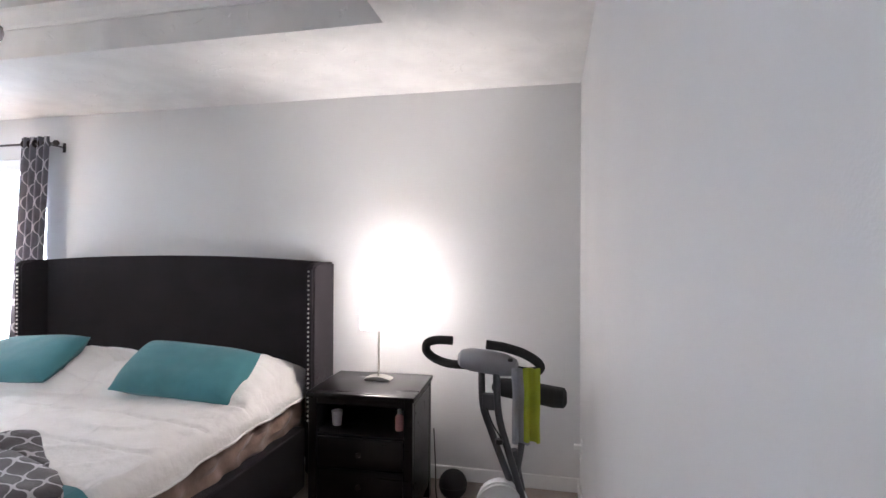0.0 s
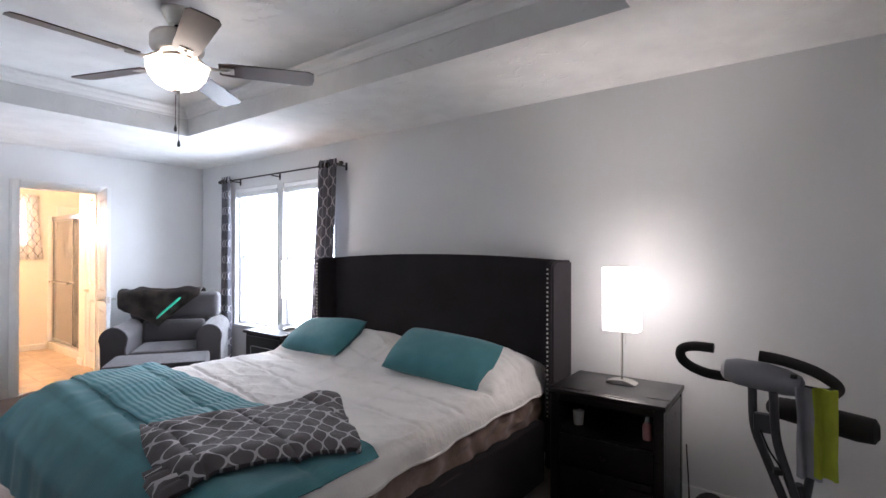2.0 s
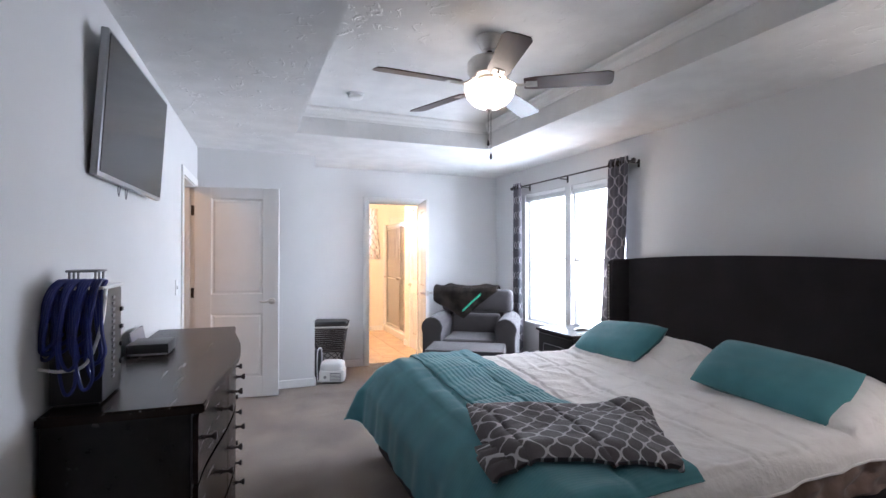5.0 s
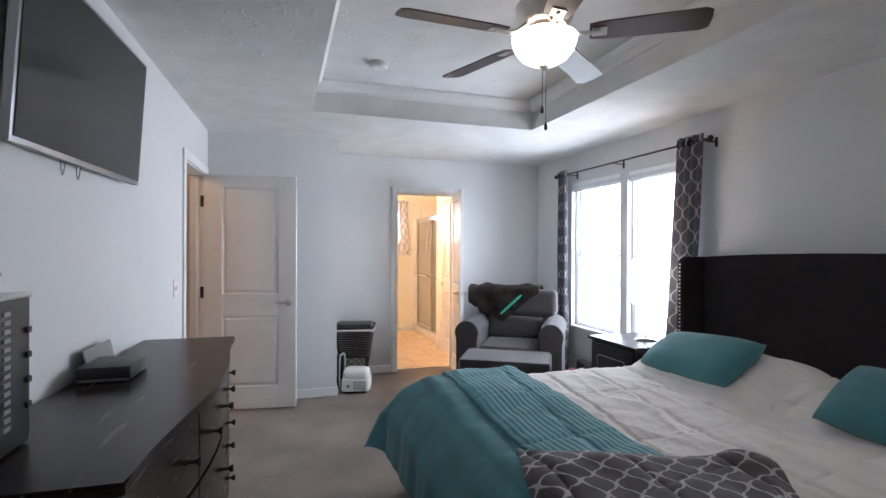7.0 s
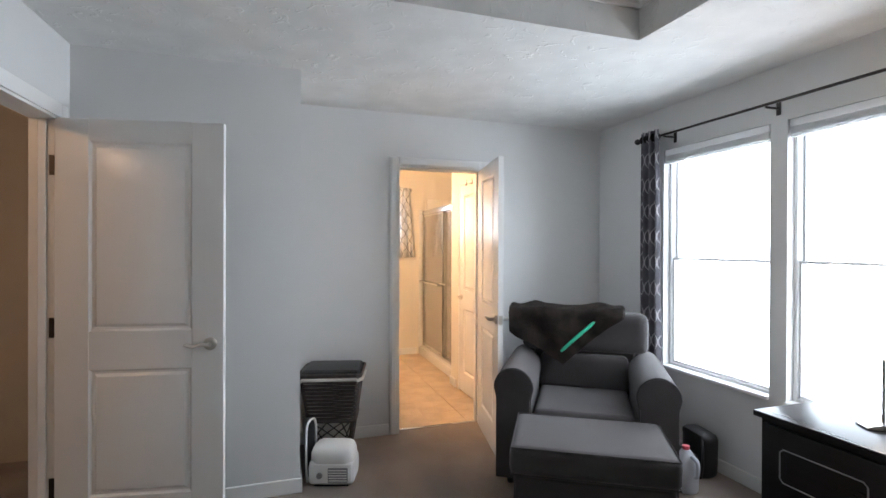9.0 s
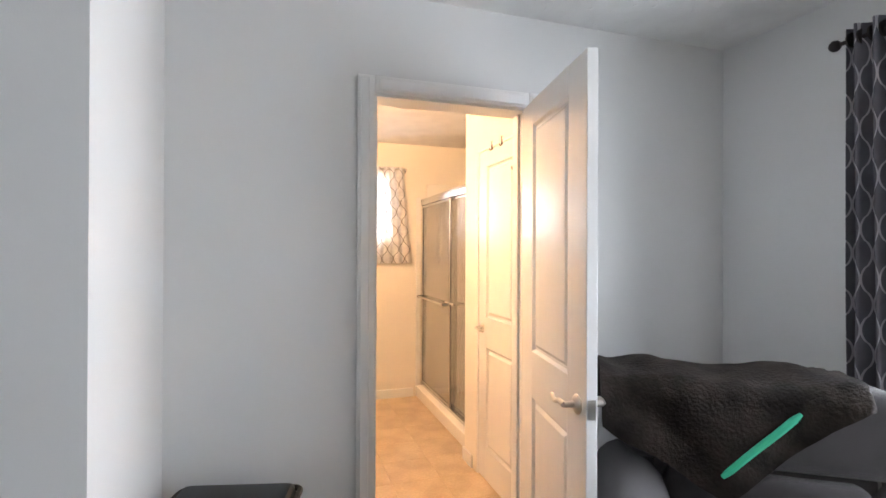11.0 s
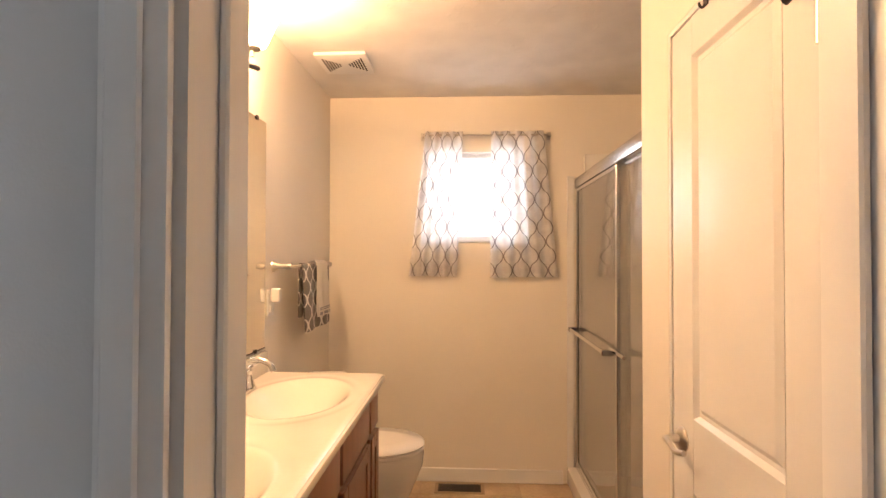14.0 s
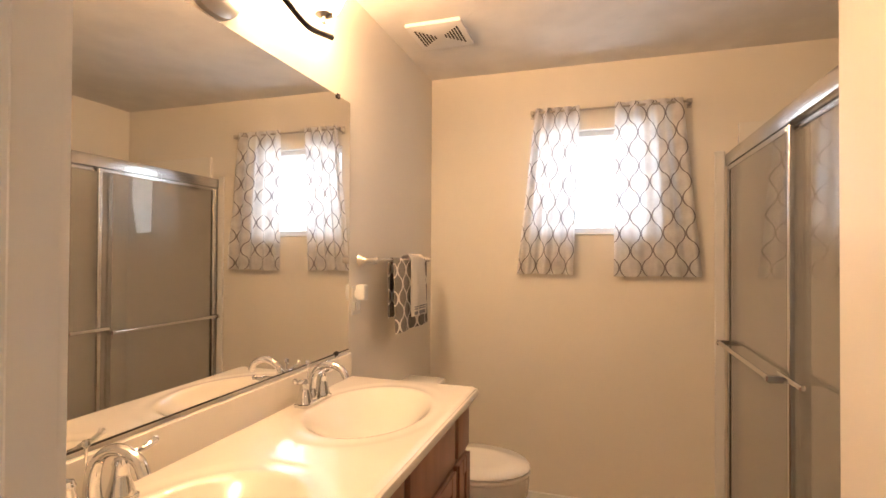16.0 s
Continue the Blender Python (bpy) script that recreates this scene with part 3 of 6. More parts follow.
# ---- bedroom window, curtains, outside ----
def sash_window(name, x0, x1, y, z0, z1):
    """A white vinyl single-hung window in a wall of constant y: frame, two sashes, panes, blind headrail."""
    ob = tagged(new(name), "white vinyl single-hung window, bright daylight outside", "window", kind="structure")
    ob.matrix_world = pose(0, 0, 0)
    f = 0.02
    for lo, hi in (((x0, z0), (x0 + f, z1)), ((x1 - f, z0), (x1, z1)), ((x0 + f, z0), (x1 - f, z0 + f)), ((x0 + f, z1 - f), (x1 - f, z1))):
        part("window_frame", box(B(), (lo[0], y + 0.05, lo[1]), (hi[0], y + 0.13, hi[1]), 0.004, 1), M_VINYL, ob)
    zm = 1.33
    for a, b, d in ((z0 + f, zm + 0.015, 0.065), (zm, z1 - f, 0.095)):
        s = part("sash", box(B(), (x0 + f, y + d, a), (x0 + f + 0.012, y + d + 0.026, b), 0.003, 1), M_VINYL, ob)
        part("stile", box(B(), (x1 - f - 0.012, y + d, a), (x1 - f, y + d + 0.026, b), 0.003, 1), M_VINYL, s)
        part("rail", box(B(), (x0 + f + 0.0125, y + d, a), (x1 - f - 0.0125, y + d + 0.026, a + 0.015), 0.003, 1), M_VINYL, s)
        part("rail", box(B(), (x0 + f + 0.0125, y + d, b - 0.015), (x1 - f - 0.0125, y + d + 0.026, b), 0.003, 1), M_VINYL, s)
        p = part("pane", box(B(), (x0 + f + 0.013, y + d + 0.010, a + 0.0155), (x1 - f - 0.013, y + d + 0.014, b - 0.0155)), M_GLASS, s)
        p.visible_shadow = False
    part("window_sill", box(B(), (x0 - 0.0, y - 0.022, z0 - 0.018), (x1 + 0.0, y + 0.049, z0 + 0.004), 0.004, 1), M_TRIM, ob)
    return ob


sash_window("window_1", WX0, WX1, YN, WZ0, WZ1)
sash_window("window_2", WX2, WX3, YN, WZ0, WZ1)


def raised_blind(x0, x1, y, z):
    """A white slatted blind drawn right up: headrail, stack of slats, bottom rail, wand."""
    b = thing("window_blind", pose(0, 0, 0), "white slatted blind raised to the window head", "blind", "blinds at the window")
    part("headrail", box(B(), (x0 + 0.006, y + 0.004, z - 0.045), (x1 - 0.006, y + 0.044, z - 0.002), 0.003, 1), M_VINYL, b)
    for k in range(7):
        part("slat", box(B(), (x0 + 0.012, y + 0.003, z - 0.051 - 0.0045 * k), (x1 - 0.012, y + 0.045, z - 0.048 - 0.0045 * k)), M_VINYL, b)
    part("bottom_rail", box(B(), (x0 + 0.012, y + 0.006, z - 0.098), (x1 - 0.012, y + 0.042, z - 0.081), 0.003, 1), M_VINYL, b)


raised_blind(WX0, WX1, YN, WZ1)
raised_blind(WX2, WX3, YN, WZ1)


def pleated(x0, x1, y, z_top, z_bot, pleats, depth, flare, cloth_w, axis="x", seed=0.0, lean=0.0):
    """f(u, v) of a hanging curtain between two ends of a rod; v = 0 is the hem."""
    def f(u, v):
        mid, half = (x0 + x1) / 2, (x1 - x0) / 2
        k = 1 - v
        a = mid + (2 * u - 1) * half * (1 + flare * k) + lean * k
        d = depth * (0.75 + 0.4 * k) * math.sin(2 * math.pi * pleats * (u + 0.02 * wob(u * 3, k * 2, seed))) + 0.02 * k * wob(u * 5 + seed, k * 3)
        z = z_bot + v * (z_top - z_bot) + 0.008 * wob(u * 4, seed) * k
        return (a, y + d, z) if axis == "x" else (y + d, a, z)
    return f


def curtain(name, x0, x1, y, z_top, z_bot, mat, label, category, group, pleats=4, depth=0.028, flare=0.08, cloth=0.62, axis="x", thick=0.003, seed=0.0, lean=0.0, parts=("cloth",), n=(72, 30)):
    ob = thing(name, pose(0, 0, 0), label, category, group)
    part("cloth", sheet(B(), pleated(x0, x1, y, z_top, z_bot, pleats, depth, flare, cloth, axis, seed, lean), n[0], n[1], thick, (cloth, z_top - z_bot)), mat, ob, angle=80)
    return ob


ROD_Y, ROD_Z = YN - 0.10, 2.205
for x0, x1, seed, lean in ((-5.68, -5.50, 1.3, 0.03), (-3.930, -3.675, 4.1, -0.14)):
    c = curtain("curtain", x0, x1, ROD_Y, 2.255, 0.06, M_CURTAIN, "grey grommet curtain with a pale trellis pattern, drawn aside", "curtain", "curtains at the bedroom window", pleats=4 if x0 > -5 else 3, depth=0.034, flare=0.16, cloth=0.75, seed=seed, lean=lean, n=(90, 34))
    for k in range(5):
        x = x0 + (x1 - x0) * (k + 0.5) / 5
        g = part("grommet", lathe(B(), ((0.020, -0.003), (0.029, -0.003), (0.029, 0.003), (0.020, 0.003)), (0, 0, 0), 16), M_BRONZE, c)
        g.matrix_local = pose(x, ROD_Y, ROD_Z, 0, 90, 0)
rod = thing("curtain_rod", pose(0, 0, 0), "thin dark metal curtain rod on brackets", "curtain rod")
part("pole", cone(B(), (-5.70, ROD_Y, ROD_Z), (-3.635, ROD_Y, ROD_Z), 0.008, None, 12), M_BRONZE, rod)
for x in (-5.72, -3.615):
    part("finial", ball(B(), (x, ROD_Y, ROD_Z), 0.022, 12), M_BRONZE, rod)
for x in (-5.45, -4.69, -3.655):
    part("bracket", box(box(B(), (x - 0.006, ROD_Y, ROD_Z - 0.018), (x + 0.006, YN - 0.001, ROD_Z - 0.009)), (x - 0.012, YN - 0.006, ROD_Z - 0.05), (x + 0.012, YN - 0.0005, ROD_Z + 0.02)), M_BRONZE, rod)

M_GROUND = material("pale_dry_lawn", (0.42, 0.42, 0.34), 0.95, second=(0.52, 0.50, 0.44), scale=0.6, grain=0.4, grain_scale=30)
M_SIDING = material("white_siding", (0.78, 0.78, 0.77), 0.6, mottle=0.03, scale=1)
M_ROOFING = material("grey_shingle_roof", (0.26, 0.25, 0.25), 0.9, mottle=0.2, scale=4)
M_FARGLASS = material("dark_window_glass", (0.10, 0.11, 0.12), 0.15)
M_TANDOOR = material("tan_garage_door", (0.62, 0.46, 0.30), 0.6, mottle=0.05)
bm = B()
box(bm, (-400, -400, -0.75), (400, 400, -0.45))
setting("ground", bm, M_GROUND, "pale sunlit lawn outside the windows", "ground")
bm = B()
for lo, hi in (((-9.6, -1.9, -0.44), (0.8, 4.2, -0.13)),):
    box(bm, lo, hi)
setting("foundation", bm, M_GROUT, "plain foundation under the house", "foundation")
house = thing("neighbour_house", pose(-9.5, 15.5, -0.45), "white sided house across the lawn in bright sun", "house")
part("wall", box(B(), (-7, 0.0, 0), (7, 8, 3.0)), M_SIDING, house)
for k in range(16):
    part("siding_board", box(B(), (-7.02, -0.03, 0.1 + 0.18 * k), (7.02, -0.002, 0.265 + 0.18 * k), 0.006, 1), M_SIDING, house)
part("roof", prism(B(), ((-0.5, 3.0), (8.5, 3.0), (4, 5.3)), -7.4, 7.4, "x"), M_ROOFING, house)
for x in (-4.6, 1.2):
    w = part("window", box(B(), (x, -0.06, 1.2), (x + 1.1, -0.032, 2.5)), M_VINYL, house)
    part("pane", box(B(), (x + 0.08, -0.075, 1.28), (x + 1.02, -0.062, 2.42)), M_FARGLASS, w)
part("door", box(B(), (3.6, -0.06, 0.1), (6.2, -0.032, 2.3)), M_TANDOOR, house, "tan garage door")

# ---- bed ----
BX, HALF, FOOT, TOP = -2.555, 1.04, 1.04, 0.635


def hang(s, h, r):
    """A cloth laid over an edge: how far out and how far down the point at cloth length s lies."""
    a = abs(s) - (h - r)
    if a <= 0:
        return s, 0.0
    sg = 1 if s > 0 else -1
    if a < r * math.pi / 2:
        return sg * (h - r + r * math.sin(a / r)), -(r - r * math.cos(a / r))
    e = a - r * math.pi / 2
    return sg * (h + 0.10 * e), -r - e


def puff(x, y):
    """The rise of the comforter over the sleeping pillows, and its quilting folds."""
    z = 0.0
    for cx in (BX - 0.5, BX + 0.5):
        a, b = max(0, 1 - ((x - cx) / 0.56) ** 4), max(0, 1 - ((y - 2.86) / 0.36) ** 2)
        z += 0.17 * a * b ** 0.8
    z += 0.012 * wob(x * 2.1, y * 2.1, 3.0) + 0.007 * wob(x * 7 + y * 3, y * 4, 1.0)
    z += 0.010 * max(0, 1 - abs(wob(x * 2.6 + y, y * 5.2 - x, 6.0)) * 5) * max(0, min(1, (y - 1.5) / 0.6))
    q = (y + 0.10 * (x - BX) + 0.05 * wob(x * 1.7, y * 0.6, 8)) / 0.29
    z -= 0.013 * max(0, 1 - abs(q - round(q)) / 0.055)
    q = (x - BX + 0.1 * wob(x, y * 1.5, 9)) / 0.52
    z -= 0.007 * max(0, 1 - abs(q - round(q)) / 0.03)
    z += 0.013 * min(1, max(0, (x - BX - 0.45) / 0.4)) * (0.6 - abs(wob(x * 2.2, y * 8.5 + 1.6 * x, 14.0))) 
    z += 0.016 * (0.5 - abs(wob(x * 3.1 + 0.6 * y, y * 3.7, 11.0))) * 0.6 + 0.006 * wob(x * 13, y * 9, 12)
    return z


def over_bed(s, t, lift, r=0.10, ripple=0.02):
    """Lays the cloth point s across and t from the head end on the made bed."""
    x, dz = hang(s, HALF, r)
    y = 3.14 - t
    dz2 = 0.0
    if y < FOOT + r:
        o, dz2 = hang(FOOT + r - y, r, r)
        y = FOOT + r - o
    a, b = max(0, -dz), max(0, -dz2)
    down = (a ** 3 + b ** 3) ** (1 / 3)
    side = min(1, max(0, (down - r * 0.6) / 0.25))
    rp = ripple * side * (math.sin((t if a > b else s) * 17 + 2 * wob(s, t, 5)) + 0.4 * math.sin((t if a > b else s) * 41 + 3 * wob(s, t, 8)))
    X = BX + x + (rp + lift if a > r * 0.5 else 0) * (1 if s > 0 else -1)
    Y = y - (rp + lift if b > r * 0.5 else 0)
    slope = 0.035 * min(1, max(0, (2.3 - y) / 1.0)) * min(1, max(0, (s + 0.9) / 0.9)) - 0.015 * min(1, max(0, (-s - 0.3) / 0.6)) * min(1, max(0, (2.3 - y) / 0.6))
    Z = TOP - slope - down + lift + puff(BX + x, y) * (1 if down < 0.01 else 0.3 * max(0, 1 - down * 6))
    return (X, Y, max(Z, 0.05 + lift))


bed = thing("bed", pose(0, 0, 0), "king bed with a dark charcoal upholstered wingback headboard", "bed")
hb = B()
top_arc = [(-1.045 + 2.09 * k / 20, 1.352 + 0.035 * (1 - (2 * k / 20 - 1) ** 2)) for k in range(21)]
prism(hb, [(BX - 1.045, 0.12)] + [(BX + a, z) for a, z in top_arc] + [(BX + 1.045, 0.12)], 3.15, 3.27, "y")
bmesh.ops.bevel(hb, geom=[e for e in hb.edges if all(v.co.y < 3.16 for v in e.verts)], offset=0.018, segments=3, affect="EDGES")
part("headboard", hb, M_HEADBOARD, bed, "charcoal upholstered headboard with a gently arched top")
for s in (-1, 1):
    x0 = BX + s * 1.060
    w = B()
    prism(w, [(2.985, 0.10), (3.27, 0.10), (3.27, 1.352), (3.06, 1.352), (3.005, 1.34), (2.985, 1.315)], x0, x0 + s * 0.056, "x")
    bmesh.ops.bevel(w, geom=w.edges[:], offset=0.012, segments=3, affect="EDGES")
    wing = part("wing", w, M_HEADBOARD, bed)
    nails = B()
    for k in range(33):
        ball(nails, (x0 + s * 0.022, 2.983, 0.42 + 0.0275 * k), 0.0066, 8)
    tagged(part("nailhead_trim", nails, M_NICKEL, wing, "row of nickel nailheads"), kind="stuff")
for s in (-1, 1):
    part("side_rail", box(B(), (BX + s * 0.99, 1.041, 0.03), (BX + s * 1.07, 2.98, 0.385), 0.015, 3), M_HEADBOARD, bed)
part("foot_rail", box(B(), (BX - 1.07, 0.985, 0.03), (BX + 1.07, 1.04, 0.385), 0.015, 3), M_HEADBOARD, bed)
for x, y in ((BX - 0.97, 1.03), (BX + 0.97, 1.03), (BX - 0.97, 3.05), (BX + 0.97, 3.05)):
    part("leg", cone(B(), (x, y, 0.0), (x, y, 0.17), 0.022, 0.03, 12), M_ESPRESSO, bed)
part("slats", box(B(), (BX - 0.96, 1.06, 0.17), (BX + 0.96, 3.13, 0.20)), M_ESPRESSO, bed)
sp = thing("box_spring", pose(0, 0, 0), "box spring in a wrinkled shiny brown cover", "box spring")


def skirt(u, v):
    x = BX + 1.016 + 0.008 * math.sin(u * 61 + 3 * wob(u * 8, v * 2)) + 0.01 * wob(u * 20, v * 4)
    return (x, 1.09 + 2.04 * u, 0.387 + 0.135 * v)


part("base", box(B(), (BX - 0.985, 1.09, 0.201), (BX + 0.985, 3.13, 0.44), 0.02, 2), M_BOXSPRING, sp)
part("cover", sheet(B(), skirt, 120, 8, 0.004, (2.0, 0.3)), M_BOXSPRING, sp)
mt = thing("mattress", pose(0, 0, 0), "thick mattress under the comforter", "mattress")
part("body", box(B(), (BX - 0.975, 1.10, 0.441), (BX + 0.975, 3.13, TOP - 0.05), 0.045, 3), M_WHITECLOTH, mt)


def comforter(u, v):
    t = v * 2.30
    s_max = HALF + 0.055 + 0.03 * v + 0.016 * wob(v * 9, 2.0)
    s = (2 * u - 1) * s_max
    return over_bed(s, t, 0.0, 0.085, 0.028)


cf = thing("comforter", pose(0, 0, 0), "white quilted comforter spread over the bed, slightly wrinkled", "comforter")
part("cloth", sheet(B(), comforter, 230, 210, -0.012, (2.4, 2.3)), M_WHITECLOTH, cf, angle=80)
for u in (0.0, 1.0):
    part("hem", tube(B(), [comforter(u, k / 140) for k in range(141)], 0.006, 6), M_WHITECLOTH, cf)


def teal(u, v):
    t = 1.52 + v * (0.60 + 0.38)
    s0, s1 = -(HALF + 0.37), 1.03
    s = s0 + u * (s1 - s0)
    p = Vector(over_bed(s, t, 0.022, 0.085, 0.007))
    side, front = max(0, -(s + HALF) / 0.37), max(0, (t - 2.10) / 0.42)
    p += Vector((-0.10 * side * (1 - 0.4 * front), 0, 0)) * (0.6 + 0.4 * math.sin(t * 9)) + Vector((0, -0.10 * min(1, 2.5 * front), 0))
    c = min(side, front)
    p += Vector((-0.06, -0.12, 0)) * min(1, c) ** 0.8
    p.z = max(p.z, 0.235 + 0.012 * math.sin(s * 9))
    return p


bl = thing("blanket", pose(0, 0, 0), "teal knitted blanket draped over the foot of the bed", "blanket")
part("cloth", sheet(B(), teal, 120, 60, 0.008, (2.3, 1.04)), M_TEALFINE, bl, angle=80)


def band(u, v):
    t = 1.50 + v * 0.44 + 0.012 * wob(u * 4, v)
    s = -(HALF + 0.13) + u * (HALF + 0.13 + 0.50)
    p = Vector(over_bed(s, t, 0.034, 0.085, 0.01))
    return p + Vector((0, 0, 0.008 * math.sin(min(1, v * 8) * math.pi / 2) * math.sin(min(1, (1 - v) * 8) * math.pi / 2) + 0.004 * wob(s * 5, t * 5)))


part("folded_band", sheet(B(), band, 110, 30, 0.010, (2.2, 0.44)), M_TEALRIB, bl, "thick ribbed fold of the blanket", angle=80)


def throw(u, v):
    head = Vector((-2.49, 1.14)).lerp(Vector((-2.11, 1.88)), u)
    foot = Vector((-1.86, 1.00)).lerp(Vector((-1.55, 1.54)), u)
    q = head.lerp(foot, v)
    x, y = q.x + 0.02 * wob(v * 3, u), q.y + 0.025 * wob(u * 4, v, 2) + 0.05 * v * math.sin(u * math.pi)
    p = Vector(over_bed(x - BX, 3.14 - y, 0.060, 0.085, 0.0))
    edge = min(1, min(u, 1 - u) * 9) * min(1, min(v, 1 - v) * 7)
    p.z += -0.018 * (1 - edge) ** 2 + 0.012 * edge * wob(u * 5, v * 3, 4) + 0.008 * edge * abs(math.sin(v * 5 + u * 2)) + 0.03 * math.exp(-((u - 0.95) ** 2 + (v - 0.10) ** 2) * 60)
    return p


th = thing("throw_blanket", pose(0, 0, 0), "charcoal fleece throw with pale trellis, folded on the bed", "throw")
part("cloth", sheet(B(), throw, 70, 48, 0.020, (1.3, 1.15)), M_THROW, th, angle=80)


def cushion(name, m, w, h, thick, mat, label, group="", wrinkle=0.006):
    """A stuffed pillow: two bulging skins that meet in a seam, with drawn-in corners."""
    ob = thing(name, m, label, "pillow", group)
    for s in (1, -1):
        def f(u, v):
            a, b = 2 * u - 1, 2 * v - 1
            k = (max(0, 1 - abs(a) ** 3.2) * max(0, 1 - abs(b) ** 3.2)) ** 0.5
            pin = 1 - 0.045 * (a * a * b * b)
            return (a * w / 2 * pin, b * h / 2 * (1 - 0.06 * (1 - a * a)) * pin,
                    s * (thick / 2 * k + wrinkle * k * wob(a * 3, b * 3, s * 2.0 + w)))
        part("front" if s > 0 else "back", sheet(B(), f, 30, 20, 0, (w, h)), mat, ob, angle=80)
    return ob


cushion("pillow", pose(-2.01, 2.635, 0.765, 34, 4, 3), 0.72, 0.38, 0.17, M_TEAL, "teal cotton throw pillow leaning on the bed", "teal pillows on the bed")
cushion("pillow", pose(-3.17, 2.665, 0.765, 33, -4, -2), 0.72, 0.38, 0.17, M_TEAL, "teal cotton throw pillow leaning on the bed", "teal pillows on the bed")


# ---- nightstands and lamps ----
def nightstand(m, label, speaker=False):
    """Dark nightstand: posts, panels, top, drawers; its front looks along -y."""
    ob = thing("nightstand", m, label, "nightstand", "nightstands beside the bed")
    w, d, h = 0.55, 0.46, 0.70
    part("top", box(B(), (-w / 2 - 0.01, -d / 2 - 0.012, h - 0.026), (w / 2 + 0.01, d / 2, h), 0.005, 2), M_ESPRESSO, ob)
    for x in (-w / 2 + 0.022, w / 2 - 0.022):
        for y in (-d / 2 + 0.022, d / 2 - 0.022):
            part("leg", box(B(), (x - 0.022, y - 0.022, 0), (x + 0.022, y + 0.022, h - 0.027), 0.003, 1), M_ESPRESSO, ob)
    part("body", box(B(), (-w / 2 + 0.008, -d / 2 + 0.016, 0.07), (w / 2 - 0.008, d / 2 - 0.004, 0.485)), M_ESPRESSO, ob)
    part("back_panel", box(B(), (-w / 2 + 0.008, d / 2 - 0.016, 0.486), (w / 2 - 0.008, d / 2 - 0.004, h - 0.028)), M_ESPRESSO, ob)
    for x in (-1, 1):
        part("cubby_side", box(B(), (x * (w / 2 - 0.026), -d / 2 + 0.016, 0.486), (x * (w / 2 - 0.008), d / 2 - 0.017, h - 0.028)), M_ESPRESSO, ob)
    part("top_rail", box(B(), (-w / 2 + 0.045, -d / 2 + 0.002, 0.642), (w / 2 - 0.045, -d / 2 + 0.018, h - 0.028), 0.003, 1), M_ESPRESSO, ob)
    for x in (-1, 1):
        part("side_panel", box(B(), (x * (w / 2 - 0.007), -d / 2 + 0.05, 0.10), (x * (w / 2 - 0.001), d / 2 - 0.05, h - 0.05), 0.002, 1), M_ESPRESSO, ob)
    for z0, z1, pulls in ((0.325, 0.475, (0,)), (0.165, 0.315, (0,))):
        dr = part("drawer", box(B(), (-w / 2 + 0.05, -d / 2 + 0.001, z0), (w / 2 - 0.05, -d / 2 + 0.0155, z1), 0.004, 2), M_ESPRESSO, ob)
        for x in pulls:
            part("knob", lathe(B(), ((0.0, 0), (0.008, 0), (0.006, 0.012), (0.014, 0.018), (0.013, 0.026), (0.0, 0.029)), (0, 0, 0), 14), M_BRONZE, dr).matrix_local = pose(x, -d / 2 + 0.001, (z0 + z1) / 2, 90)
    return ob


nightstand(pose(-1.022, 2.872, 0, 0, 0, 2), "dark espresso nightstand, open cubby over two drawers, glossy top")
cup = thing("cup", pose(-1.20, 2.79, 0.4855), "small white cup in the nightstand cubby", "cup")
part("body", lathe(B(), ((0.0, 0), (0.024, 0), (0.031, 0.075), (0.028, 0.075), (0.022, 0.006), (0.0, 0.006)), (0, 0, 0), 18), M_WHITEPLASTIC, cup)
bot = thing("lotion_bottle", pose(-0.845, 2.78, 0.4855), "small pink lotion bottle in the nightstand cubby", "bottle")
part("body", lathe(B(), ((0.0, 0), (0.02, 0), (0.022, 0.01), (0.022, 0.07), (0.012, 0.085), (0.0, 0.086)), (0, 0, 0), 16), material("pink_plastic", (0.50, 0.22, 0.22), 0.4), bot)
part("cap", lathe(B(), ((0.0, 0.0865), (0.011, 0.0865), (0.010, 0.11), (0.0, 0.111)), (0, 0, 0), 14), M_WHITEPLASTIC, bot)
ns2 = thing("nightstand", pose(-4.02, 2.92, 0, 0, 0, 0), "dark espresso nightstand with a recessed front, under the window", "nightstand", "nightstands beside the bed")
part("top", box(B(), (-0.285, -0.235, 0.674), (0.285, 0.24, 0.70), 0.005, 2), M_ESPRESSO, ns2)
part("body", box(B(), (-0.265, -0.21, 0.03), (0.265, 0.235, 0.673), 0.004, 1), M_ESPRESSO, ns2)
part("front_panel", box(B(), (-0.245, -0.226, 0.06), (0.245, -0.211, 0.655), 0.004, 2), M_ESPRESSO, ns2)
part("inset_frame", tube(B(), [(x, -0.228, z) for x, z in ((-0.15, 0.43), (0.15, 0.43), (0.165, 0.445), (0.165, 0.555), (0.15, 0.57), (-0.15, 0.57), (-0.165, 0.555), (-0.165, 0.445), (-0.15, 0.43))], 0.003, 6), M_SILVER, ns2, "thin pale outline of an inset panel")


